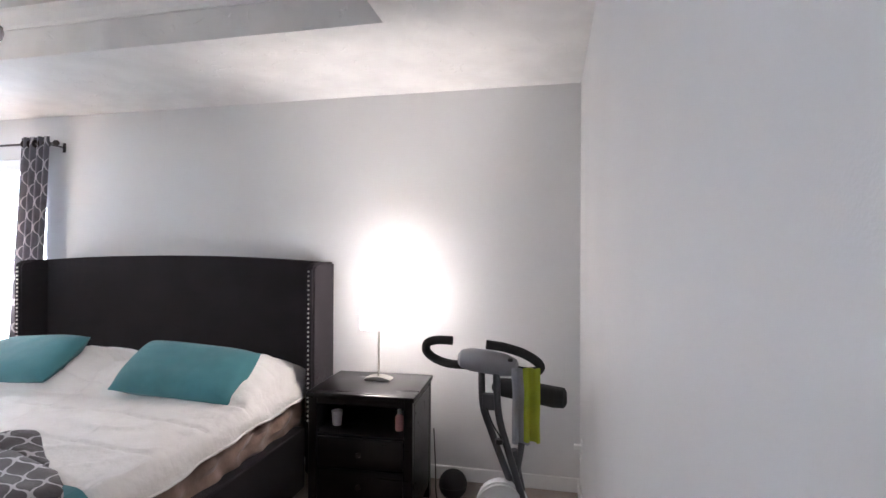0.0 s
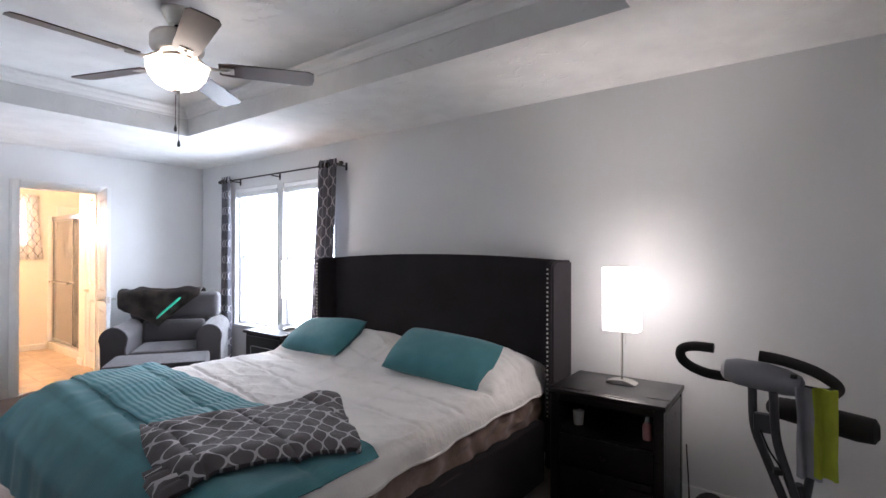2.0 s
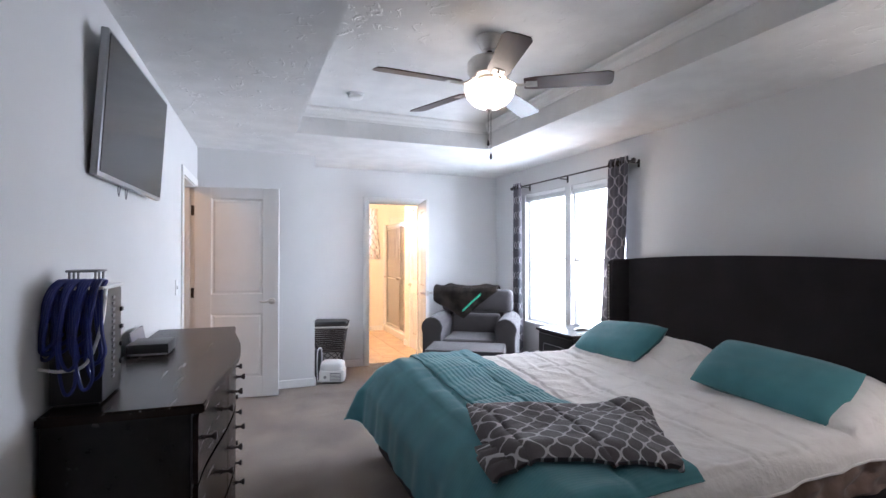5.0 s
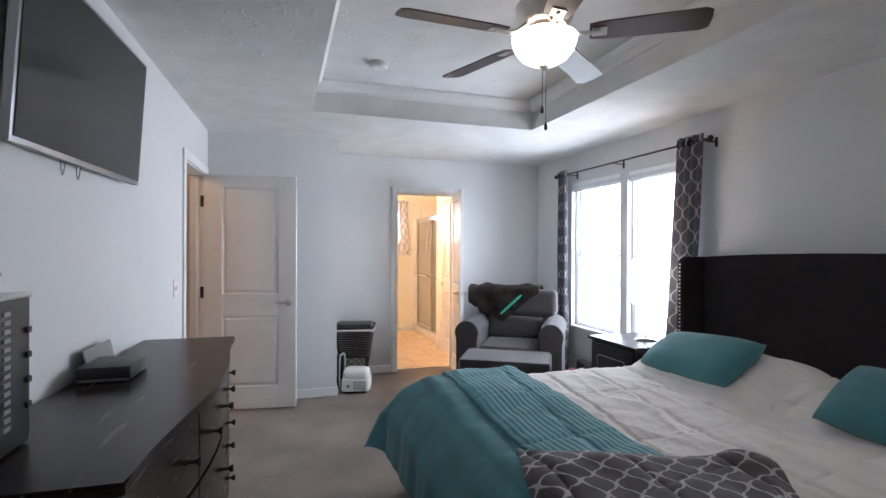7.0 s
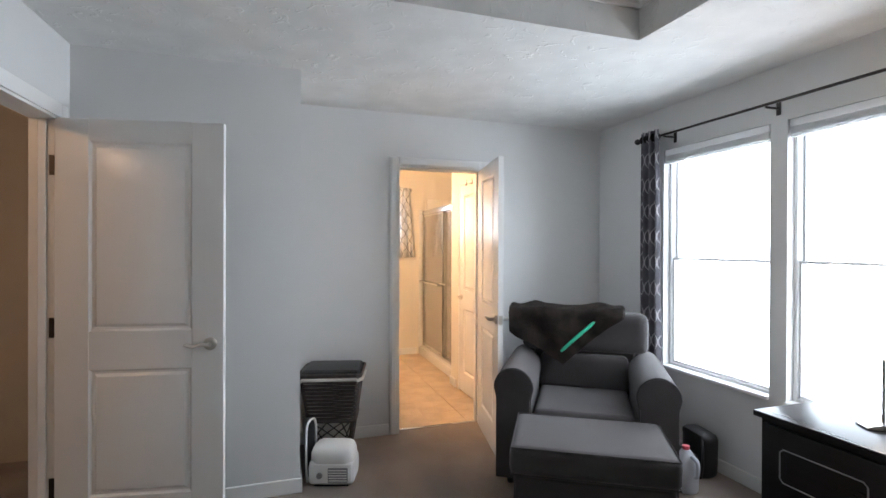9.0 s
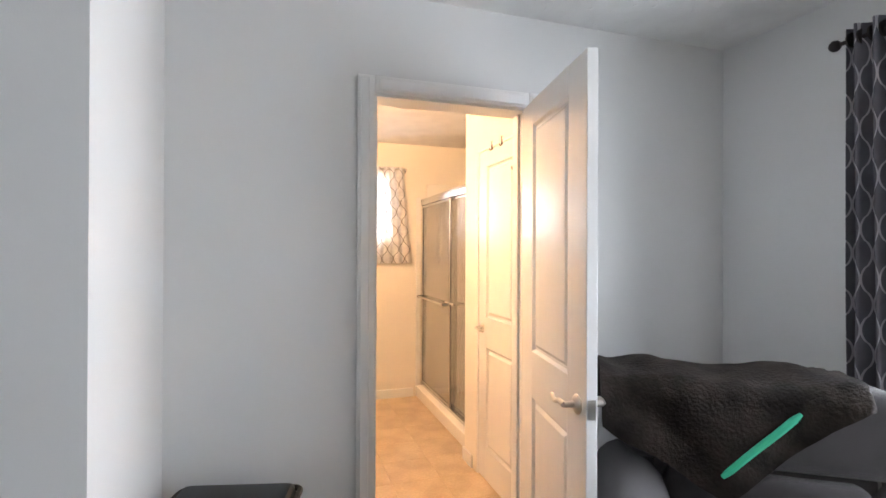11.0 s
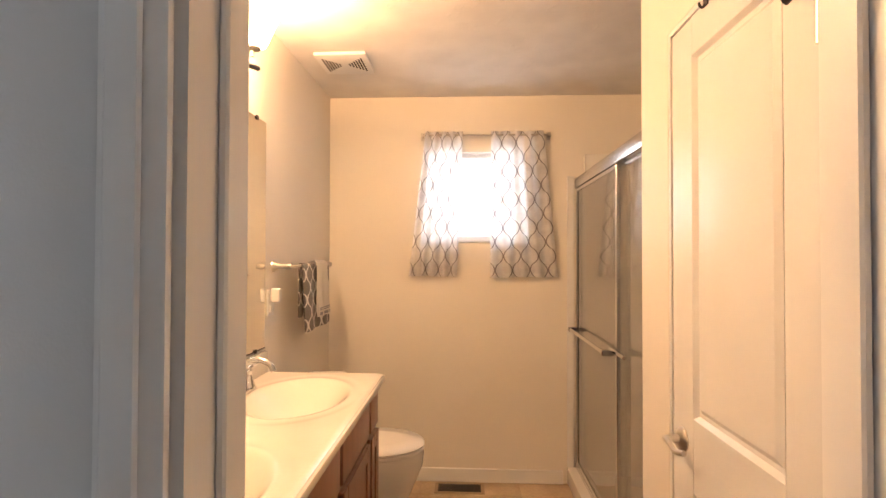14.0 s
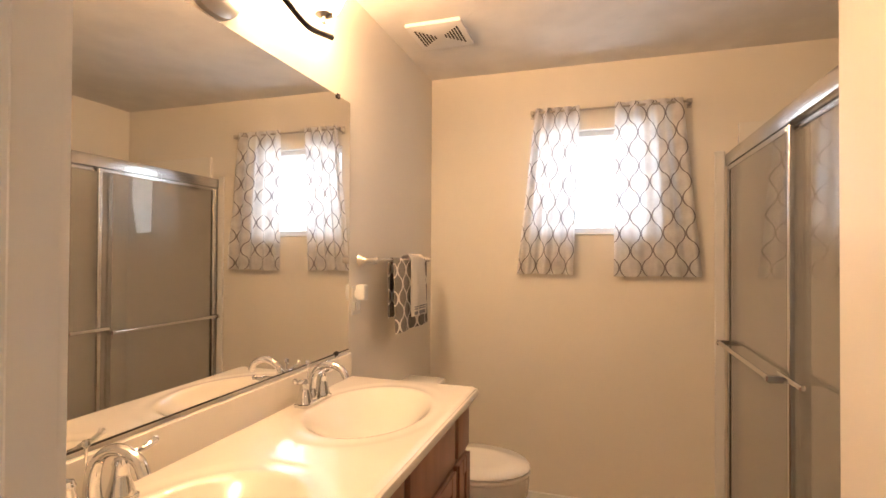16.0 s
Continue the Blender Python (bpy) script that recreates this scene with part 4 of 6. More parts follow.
def table_lamp(x, y, z, turn):
    """A slim lamp: arched oblong base, thin stem, oblong shade open above and below."""
    lp = thing("table_lamp", pose(x, y, z, 0, 0, turn), "lit table lamp, oblong white shade, nickel stem and base", "lamp", "lamps on the nightstands")
    arch = [(-0.075, 0.0), (0.075, 0.0), (0.078, 0.006)] + [(0.078 - 0.156 * k / 8, 0.008 + 0.014 * math.sin(math.pi * k / 8)) for k in range(1, 8)] + [(-0.078, 0.006)]
    b = prism(B(), arch, -0.038, 0.038, "y")
    bmesh.ops.bevel(b, geom=b.edges[:], offset=0.002, segments=1, affect="EDGES")
    part("base", b, M_NICKEL, lp)
    part("stem", cone(B(), (0, 0, 0.02), (0, 0, 0.42), 0.0055, None, 12), M_NICKEL, lp)
    part("pull_cord", cone(B(), (0.022, -0.01, 0.21), (0.022, -0.01, 0.34), 0.0015, None, 6), M_NICKEL, lp)
    w, d = 0.088, 0.052
    for lo, hi in (((-w, -d), (w, 0.003 - d)), ((-w, d - 0.003), (w, d)), ((-w, 0.0035 - d), (0.003 - w, d - 0.0035)), ((w - 0.003, 0.0035 - d), (w, d - 0.0035))):
        part("shade_panel", box(B(), (lo[0], lo[1], 0.285), (hi[0], hi[1], 0.62)), M_SHADE, lp, "glowing white shade side")
    part("bulb", ball(B(), (0, 0, 0.45), 0.028, 12), M_BOWL, lp)
    return lp


table_lamp(-1.02, 2.945, 0.70, 2)
table_lamp(-3.97, 2.97, 0.70, 60)

# ---- ceiling fan, smoke detector ----
FX, FY = -2.846, 1.45
fan = thing("ceiling_fan", pose(FX, FY, TZ), "five-blade walnut ceiling fan with a lit frosted bowl", "ceiling fan")
part("canopy", lathe(B(), ((0.0, 0), (0.078, 0), (0.078, -0.012), (0.066, -0.04), (0.046, -0.078), (0.0, -0.080)), (0, 0, 0), 28), M_NICKEL, fan)
part("downrod", cone(B(), (0, 0, -0.08), (0, 0, -0.135), 0.016, None, 16), M_BRONZE, fan)
part("motor_housing", lathe(B(), ((0.0, -0.118), (0.05, -0.12), (0.115, -0.132), (0.13, -0.15), (0.13, -0.205), (0.118, -0.228), (0.10, -0.245), (0.0, -0.25)), (0, 0, 0), 32), M_NICKEL, fan)
part("fitter", lathe(B(), ((0.0, -0.25), (0.07, -0.25), (0.074, -0.262), (0.06, -0.276), (0.012, -0.28), (0.010, -0.415), (0.0, -0.416)), (0, 0, 0), 28), M_NICKEL, fan)
part("light_bowl", lathe(B(), ((0.135, -0.288), (0.148, -0.291), (0.146, -0.315), (0.132, -0.352), (0.105, -0.386), (0.065, -0.408), (0.02, -0.417), (0.0, -0.418)), (0, 0, 0), 32), M_BOWL, fan, "glowing frosted glass bowl")
part("bowl_finial", lathe(B(), ((0.0, -0.412), (0.022, -0.416), (0.024, -0.424), (0.012, -0.432), (0.010, -0.442), (0.0, -0.447)), (0, 0, 0), 16), M_NICKEL, fan)
for x, z in ((0.006, -0.68), (-0.006, -0.60)):
    ch = part("pull_chain", cone(B(), (x, x, -0.44), (x, x, z), 0.0016, None, 6), M_BRONZE, fan)
    part("fob", lathe(B(), ((0.002, z + 0.002), (0.006, z - 0.01), (0.0085, z - 0.028), (0.004, z - 0.036)), (x, x, 0), 10), M_BLACK, ch)
for k in range(5):
    a = 56 + 72 * k
    bl_ = B()
    pts = [(0.20, -0.052), (0.26, -0.062), (0.66, -0.072), (0.69, -0.055), (0.695, 0.0), (0.69, 0.055), (0.66, 0.072), (0.26, 0.062), (0.20, 0.052)]
    prism(bl_, pts, -0.003, 0.003)
    blade = part("blade", bl_, M_BLADE, fan, "dark walnut blade")
    blade.matrix_local = pose(0, 0, -0.285, 0, 0, a) @ pose(0, 0, 0, -12, 0, 0)
    arm = B()
    tube(arm, curve([(0.09, 0, 0.045), (0.15, 0, 0.0), (0.20, 0, -0.006), (0.25, 0, -0.006)], 4), [0.010] * 13, 8)
    box(arm, (0.21, -0.03, -0.0075), (0.275, 0.03, -0.0035), 0.001, 1)
    part("blade_iron", arm, M_NICKEL, blade)
det = thing("smoke_detector", pose(-4.16, 0.93, TZ), "round white smoke detector on the tray ceiling", "smoke detector")
part("base", lathe(B(), ((0.0, 0), (0.068, 0), (0.068, -0.012), (0.0, -0.012)), (0, 0, 0), 24), M_WHITEPLASTIC, det)
part("cover", lathe(B(), ((0.0, -0.0125), (0.055, -0.0125), (0.057, -0.03), (0.048, -0.042), (0.0, -0.044)), (0, 0, 0), 24), M_WHITEPLASTIC, det)

# ---- armchair and ottoman ----
CH = pose(-5.405, 2.555, 0, 0, 0, -34)
chair = thing("armchair", CH, "wide grey upholstered armchair with rounded arms", "armchair")


def soft(lo, hi, r, seg=4):
    return box(B(), lo, hi, r, seg)


part("base", soft((-0.38, -0.30, 0.06), (0.36, 0.30, 0.30), 0.02, 2), M_CHAIR, chair)
part("seat_cushion", soft((-0.20, -0.285, 0.301), (0.43, 0.285, 0.475), 0.055), M_CHAIR, chair)
bk = B()
prism(bk, [(-0.43, 0.08), (-0.16, 0.08), (-0.20, 0.60), (-0.24, 0.93), (-0.28, 0.965), (-0.38, 0.965), (-0.43, 0.93)], -0.36, 0.36, "y")
bmesh.ops.bevel(bk, geom=bk.edges[:], offset=0.04, segments=4, affect="EDGES")
part("back", bk, M_CHAIR, chair)
bc = soft((-0.235, -0.29, 0.46), (-0.085, 0.29, 0.70), 0.05)
part("back_cushion", bc, M_CHAIR, chair).matrix_local = pose(0, 0, 0, 0, -4, 0)
tb = soft((-0.43, -0.42, 0.712), (-0.12, 0.42, 0.985), 0.075)
part("head_cushion", tb, M_CHAIR, chair).matrix_local = pose(0.005, 0, 0, 0, -4, 0)
for s in (-1, 1):
    a = B()
    y0, y1 = s * 0.295, s * 0.50
    c, r = (y0 + y1) / 2, 0.118
    prof = [(y0, 0.05), (y0, 0.52)] + [(c - s * r * math.cos(q * math.pi / 10), 0.585 + r * math.sin(q * math.pi / 10)) for q in range(0, 11)] + [(y1, 0.52), (y1, 0.05)]
    prism(a, prof, -0.36, 0.405, "x")
    arm = part("arm", a, M_CHAIR, chair)
    panel = B()
    prof = [(c + (y - c) * 0.93, 0.07 + (z - 0.05) * 0.96) for y, z in prof]
    prism(panel, prof, 0.4055, 0.418, "x")
    part("front_panel", panel, M_CHAIR, arm)
    part("piping", tube(B(), [(0.41, y, z) for y, z in [(c + (y - c) * 1.01, z + 0.004) for y, z in prof[1:-1]]], 0.005, 6), M_BLACK, arm)
for x in (-0.34, 0.34):
    for y in (-0.42, 0.42):
        part("foot", cone(B(), (x, y, 0), (x, y, 0.055), 0.02, 0.028, 12), M_ESPRESSO, chair)
ot = thing("ottoman", pose(-4.83, 2.205, 0, 0, 0, -31), "grey upholstered ottoman with a padded top", "ottoman")
part("base", soft((-0.25, -0.37, 0.05), (0.25, 0.37, 0.315), 0.03, 3), M_CHAIR, ot)
part("top_cushion", soft((-0.265, -0.39, 0.316), (0.265, 0.39, 0.455), 0.045, 4), M_CHAIR, ot)
for z in (0.322, 0.45):
    part("piping", tube(B(), [(x, y, z) for x, y in ((-0.255, -0.38), (0.255, -0.38), (0.255, 0.38), (-0.255, 0.38), (-0.255, -0.38))], 0.0045, 6), M_CHAIR, ot)
for x in (-0.21, 0.21):
    for y in (-0.33, 0.33):
        part("foot", cone(B(), (x, y, 0), (x, y, 0.052), 0.018, 0.025, 12), M_ESPRESSO, ot)


def fur(u, v):
    y = -0.50 + 0.76 * u
    length = (0.13 + 0.40 * u if u < 0.5 else 0.33 * (1 - u) / 0.5) + 0.012 * wob(u * 7, 1)
    s = -0.16 + v * (0.16 + 0.18 + length)
    e = 0.012 * wob(u * 7, v * 7, 3) + 0.010 * math.sin(u * 15 - v * 7 + 2 * wob(u * 2, v * 2)) + 0.014 + 0.022 * math.exp(-((u - 0.97) ** 2 + (v - 0.4) ** 2) * 90)
    if s < 0:
        p = (-0.44 - e, y, 0.955 + s)
    elif s < 0.18:
        p = (-0.44 + 0.33 * s / 0.18, y, 0.968 + e + 0.022 * math.sin(s / 0.18 * math.pi))
    else:
        d = s - 0.18
        p = (-0.105 + 0.05 * d + e * 0.8, y + 0.25 * d * (0.4 - u), 0.965 - d)
    return p


ft = thing("fur_throw", CH, "dark brown faux fur throw over the armchair back", "throw")
part("cloth", sheet(B(), fur, 60, 40, 0.012, (0.8, 0.7)), M_FUR, ft, angle=80)
st = thing("strap", CH, "mint green strap lying on the fur throw", "strap")
part("band", tube(B(), curve([(-0.062, -0.145, 0.72), (-0.066, -0.075, 0.79), (-0.072, 0.005, 0.865), (-0.084, 0.070, 0.925)], 6), [0.007, 0.010] + [0.0115] * 15 + [0.009, 0.006], 8), M_MINT, st)
jug = thing("plastic_jug", pose(-4.955, 2.95, 0), "empty translucent plastic gallon jug on the carpet", "jug")
M_JUG = material("milky_plastic", (0.62, 0.64, 0.68), 0.3, transmission=0.35, mottle=0.03)
part("body", lathe(B(), ((0.0, 0), (0.062, 0.0), (0.068, 0.01), (0.068, 0.15), (0.05, 0.20), (0.024, 0.235), (0.0, 0.236)), (0, 0, 0), 18), M_JUG, jug)
part("cap", lathe(B(), ((0.0, 0.237), (0.02, 0.237), (0.02, 0.258), (0.0, 0.26)), (0, 0, 0), 14), material("red_cap", (0.4, 0.05, 0.06), 0.4), jug)
part("handle", tube(B(), curve([(0.045, 0.0, 0.21), (0.085, 0, 0.19), (0.085, 0, 0.12), (0.068, 0, 0.10)], 5), 0.012, 8), M_JUG, jug)
bag = thing("backpack", pose(-5.10, 3.20, 0, 0, 0, -10) @ Matrix.Diagonal((0.75, 0.75, 0.78, 1)), "black backpack slumped against the wall", "bag")
bb = box(B(), (-0.15, -0.085, 0), (0.15, 0.085, 0.36), 0.075, 4)
for v in bb.verts:
    v.co += Vector((0.02 * wob(v.co.x * 8, v.co.z * 8), 0.02 * wob(v.co.y * 8, v.co.z * 6, 2), 0)) * min(1, v.co.z * 6)
part("body", bb, M_BLACK, bag)
part("pocket", box(B(), (-0.11, -0.125, 0.03), (0.11, -0.087, 0.19), 0.018, 3), M_BLACK, bag)
part("strap", tube(B(), curve([(0.11, -0.06, 0.33), (0.18, -0.10, 0.24), (0.19, -0.11, 0.12), (0.15, -0.10, 0.03)], 6), 0.011, 8), M_BLACK, bag)


# ---- dresser, television and what stands there ----
def front_y(x):
    """The serpentine front of the dresser: it swells in the middle."""
    k = (x + 3.70) / 1.70
    return 0.078 + 0.065 * math.sin(math.pi * min(1, max(0, (k - 0.06) / 0.88))) ** 1.5


dr0, dr1 = -3.70, -2.00
dresser = thing("dresser", pose(0, 0, 0), "long dark brown dresser with a swelling front and small knobs", "dresser")
xs = [dr0 + (dr1 - dr0) * k / 28 for k in range(29)]
bm = B()
prism(bm, [(dr0 - 0.012, YS + 0.012)] + [(x + (0.014 if x > -2.1 else -0.014 if x < -3.6 else 0), front_y(x) + 0.022) for x in xs] + [(dr1 + 0.012, YS + 0.012)], 0.900, 0.930)
bmesh.ops.bevel(bm, geom=[e for e in bm.edges if abs(e.verts[0].co.z - e.verts[1].co.z) < 1e-4], offset=0.006, segments=2, affect="EDGES")
part("top", bm, M_DRESSER, dresser, "glossy dark brown top")
bm = B()
prism(bm, [(dr0, YS + 0.02)] + [(x, front_y(x) - 0.018) for x in xs] + [(dr1, YS + 0.02)], 0.08, 0.899)
part("body", bm, M_ESPRESSO, dresser)
part("plinth", prism(B(), [(dr0, YS + 0.02)] + [(x, front_y(x) - 0.008) for x in xs] + [(dr1, YS + 0.02)], 0.0, 0.079), M_ESPRESSO, dresser)
for x0, x1 in ((dr0 + 0.03, dr0 + 0.58), (dr0 + 0.59, dr0 + 1.11), (dr0 + 1.12, dr1 - 0.03)):
    for z0, z1 in ((0.665, 0.88), (0.39, 0.65), (0.105, 0.375)):
        bm = B()
        q = [x0 + (x1 - x0) * k / 10 for k in range(11)]
        prism(bm, [(x, front_y(x) - 0.0175) for x in q] + [(x, front_y(x)) for x in q[::-1]], z0, z1)
        d = part("drawer", bm, M_DRESSER, dresser)
        for x in (x0 + 0.12, x1 - 0.12):
            kb = part("knob", lathe(B(), ((0.0, 0), (0.010, 0), (0.006, 0.010), (0.006, 0.024), (0.015, 0.034), (0.014, 0.042), (0.0, 0.044)), (0, 0, 0), 12), M_BRONZE, d)
            kb.matrix_local = pose(x, front_y(x) + 0.0005, (z0 + z1) / 2, -90)

tv = thing("television", pose(-2.945, -0.360, 1.972, -3.6, 0, -3.5), "slim flat television with a silver rim, close to the wall", "television")
part("screen", box(B(), (-0.486, 0.0205, -0.262), (0.486, 0.0235, 0.266), 0.001, 1), M_SCREEN, tv, "dark switched-off screen")
part("bezel", box(B(), (-0.50, -0.008, -0.280), (0.50, 0.020, 0.280), 0.006, 2), M_SILVER, tv)
part("back_housing", box(B(), (-0.30, -0.020, -0.18), (0.30, -0.0085, 0.18), 0.004, 2), M_BLACK, tv)
wm = thing("television_mount", pose(-2.945, YS, 1.972), "black flat wall bracket behind the television", "wall mount")
part("wall_plate", box(B(), (-0.18, 0.0005, -0.12), (0.18, 0.012, 0.12), 0.003, 1), M_BLACK, wm)
part("arm", box(B(), (-0.04, 0.0125, -0.04), (0.04, 0.026, 0.04), 0.003, 1), M_BLACK, wm)
for x in (0.02, 0.14):
    part("cable", tube(B(), curve([(x, 0.030, -0.24), (x, 0.024, -0.29), (x + 0.012, 0.022, -0.325), (x + 0.026, 0.022, -0.29), (x + 0.03, 0.030, -0.24)], 5), 0.002, 6), M_GREYPLASTIC, wm)

tw = thing("computer_tower", pose(-2.19, -0.268, 0.93), "black computer tower with a grille, standing on the dresser", "computer")
part("case", box(B(), (-0.105, -0.07, 0.006), (0.105, 0.07, 0.355), 0.006, 2), M_BLACK, tw)
part("top_lid", box(B(), (-0.11, -0.074, 0.3555), (0.11, 0.074, 0.367), 0.003, 1), M_WHITEPLASTIC, tw, "pale top lid")
for k in range(14):
    part("grille_bar", box(B(), (-0.012, 0.0705, 0.06 + 0.02 * k), (0.014, 0.074, 0.07 + 0.02 * k)), M_GREYPLASTIC, tw)
for k in range(4):
    part("port", box(B(), (-0.095, 0.0705, 0.09 + 0.06 * k), (-0.075, 0.079, 0.105 + 0.06 * k), 0.002, 1), M_BLACK, tw)
for x in (-0.09, 0.09):
    part("foot", box(B(), (x - 0.01, -0.06, 0.0), (x + 0.01, 0.06, 0.0055)), M_BLACK, tw)
cb = thing("cable_bundle", pose(-2.19, -0.268, 0.93), "coiled blue cables hanging over the computer tower", "cables")
random.seed(5)
for k in range(15):
    y0, y1 = -0.055 + 0.008 * k, -0.075 + 0.0095 * k
    low = 0.05 + random.random() * 0.16
    out = 0.118 + 0.012 * (k % 4)
    part("cable", tube(B(), curve([(0.02, y0, 0.374 + 0.003 * (k % 3)), (0.085, y0, 0.383), (out, y1, 0.335), (out + 0.012, y1 - 0.015, 0.2), (out + 0.004, y1, low), (out + 0.01, y1 + 0.03, low + 0.03), (out + 0.006, y1 + 0.02, 0.24), (0.115, y1 + 0.01, 0.345), (0.06, y0 + 0.01, 0.380)], 6), 0.0052, 6), M_BLUE, cb)
part("tie_cable", tube(B(), curve([(0.115, 0.08, 0.36), (0.14, 0.075, 0.25), (0.15, 0.04, 0.14), (0.155, -0.02, 0.12), (0.15, -0.08, 0.13)], 6), 0.005, 6), M_WHITEPLASTIC, cb, "pale cable round the bundle")
rk = thing("metal_stand", pose(-2.185, -0.27, 1.313), "small silver metal stand on the computer tower", "stand")
part("plate", box(B(), (-0.05, -0.045, 0.026), (0.05, 0.045, 0.034), 0.003, 1), M_SILVER, rk)
for x in (-0.04, 0.0, 0.04):
    for y in (-0.035, 0.035):
        part("leg", cone(B(), (x, y, -0.016), (x, y, 0.026), 0.004, None, 8), M_SILVER, rk)
cs = thing("media_player", pose(-2.94, -0.225, 0.93, 0, 0, 0), "flat black media player box on the dresser", "media player")
part("case", box(B(), (-0.10, -0.085, 0.006), (0.10, 0.085, 0.055), 0.004, 2), M_BLACK, cs)
part("front_strip", box(B(), (0.1005, -0.08, 0.0065), (0.104, 0.08, 0.014)), M_SILVER, cs)
part("feet", box(B(), (-0.09, -0.07, 0), (0.09, 0.07, 0.0055)), M_BLACK, cs)
bk_ = thing("leaning_panel", pose(-3.05, YS + 0.055, 0.93, 12, 0, 0), "grey panel leaning on the wall behind the dresser top", "board")
part("panel", box(B(), (-0.13, -0.004, 0), (0.13, 0.004, 0.10), 0.002, 1), M_GREYPLASTIC, bk_)


def switch_plate(name, m, label, category, kind):
    ob = thing(name, m, label, category)
    part("plate", box(B(), (-0.035, 0, -0.058), (0.035, 0.006, 0.058), 0.003, 2), M_WHITEPLASTIC, ob)
    if kind == "switch":
        part("toggle", box(B(), (-0.005, 0.0065, -0.012), (0.005, 0.016, 0.012), 0.002, 1), M_WHITEPLASTIC, ob)
    else:
        for z in (-0.025, 0.025):
            part("socket", box(B(), (-0.017, 0.0062, z - 0.016), (0.017, 0.009, z + 0.016), 0.005, 2), M_WHITEPLASTIC, ob)
    return ob


switch_plate("light_switch", pose(-4.42, YS + 0.0005, 1.14), "white wall switch beside the hall doorway", "switch", "switch")
po = switch_plate("wall_outlet", pose(XE - 0.0005, 3.10, 0.33, 0, 0, 90), "white wall outlet with a plug, near the corner", "outlet", "socket")
part("plug", box(B(), (-0.013, 0.0095, 0.012), (0.013, 0.045, 0.038), 0.005, 2), M_WHITEPLASTIC, po)

for name in ("dresser", "computer_tower", "cable_bundle", "metal_stand", "media_player", "leaning_panel", "light_switch", "television_mount"):
    skewed(bpy.data.objects[name])

# ---- exercise bike ----
bike = thing("exercise_bike", pose(0, 0, 0), "folding grey and black upright exercise bike", "exercise bike")
YB = 2.60
part("handlebar", tube(B(), curve([(-0.525, YB - 0.02, 1.003), (-0.60, YB - 0.02, 1.003), (-0.648, YB - 0.015, 0.985), (-0.655, YB, 0.945), (-0.62, YB + 0.01, 0.91), (-0.55, YB + 0.01, 0.888), (-0.465, YB + 0.01, 0.885)], 6), 0.0205, 12), M_RUBBER, bike, "black foam-covered handlebar")
part("handlebar", tube(B(), curve([(-0.365, YB - 0.02, 0.992), (-0.28, YB - 0.02, 0.982), (-0.19, YB - 0.015, 0.955), (-0.128, YB - 0.005, 0.915), (-0.122, YB, 0.885), (-0.16, YB + 0.01, 0.868), (-0.24, YB + 0.01, 0.872)], 6), 0.0215, 12), M_RUBBER, bike, "black foam-covered handlebar")
pod = B()
tube(pod, [(-0.50, YB, 0.918), (-0.485, YB, 0.918), (-0.44, YB, 0.915), (-0.36, YB, 0.908), (-0.28, YB, 0.896), (-0.235, YB, 0.886), (-0.222, YB, 0.882)], [0.022, 0.042, 0.054, 0.056, 0.052, 0.040, 0.020], 18)
part("console", pod, M_GREYPLASTIC, bike, "grey console housing")
part("sensor", box(B(), (-0.262, YB - 0.06, 0.925), (-0.24, YB - 0.03, 0.94), 0.003, 1), M_BLACK, bike)
M_FRAME = material("dark_grey_enamel", (0.055, 0.056, 0.062), 0.35, mottle=0.08, scale=8)
for pts in ([(-0.392, YB + 0.02, 0.86), (-0.385, YB + 0.02, 0.70), (-0.345, YB + 0.02, 0.58), (-0.275, YB + 0.02, 0.40), (-0.20, YB + 0.02, 0.22), (-0.13, YB + 0.02, 0.06)],
            [(-0.318, YB - 0.02, 0.86), (-0.308, YB - 0.02, 0.68), (-0.272, YB - 0.02, 0.54), (-0.21, YB - 0.02, 0.34), (-0.175, YB - 0.02, 0.20), (-0.16, YB - 0.02, 0.06)]):
    part("frame_tube", tube(B(), curve(pts, 6), 0.0165, 12), M_FRAME, bike)
part("cross_plate", box(B(), (-0.385, YB - 0.015, 0.685), (-0.305, YB + 0.02, 0.76), 0.006, 2), M_FRAME, bike)
part("tension_knob", lathe(B(), ((0, 0), (0.018, 0), (0.018, 0.02), (0.0, 0.022)), (-0.30, YB - 0.05, 0.55), 14), M_BLACK, bike)
part("cable", tube(B(), curve([(-0.36, YB - 0.03, 0.70), (-0.33, YB - 0.06, 0.64), (-0.29, YB - 0.05, 0.57), (-0.27, YB - 0.03, 0.50), (-0.25, YB - 0.02, 0.44)], 6), 0.004, 6), M_BLACK, bike)
sd = B()
tube(sd, [(-0.335, 2.72, 0.765), (-0.32, 2.71, 0.765), (-0.25, 2.69, 0.765), (-0.15, 2.66, 0.76), (-0.06, 2.63, 0.755), (-0.012, 2.62, 0.755), (0.0, 2.62, 0.755)], [0.03, 0.045, 0.05, 0.05, 0.052, 0.048, 0.028], 18)
for v in sd.verts:
    v.co.z = 0.757 + (v.co.z - 0.757) * 0.95
part("seat", sd, M_RUBBER, bike, "black padded seat")
part("seat_post", tube(B(), [(-0.17, 2.66, 0.72), (-0.20, 2.64, 0.55), (-0.24, 2.61, 0.30)], 0.016, 12), M_FRAME, bike)
part("rear_strut", tube(B(), [(-0.24, 2.62, 0.50), (-0.20, 2.66, 0.28), (-0.10, 2.74, 0.05)], 0.0165, 12), M_FRAME, bike)
fw = B()
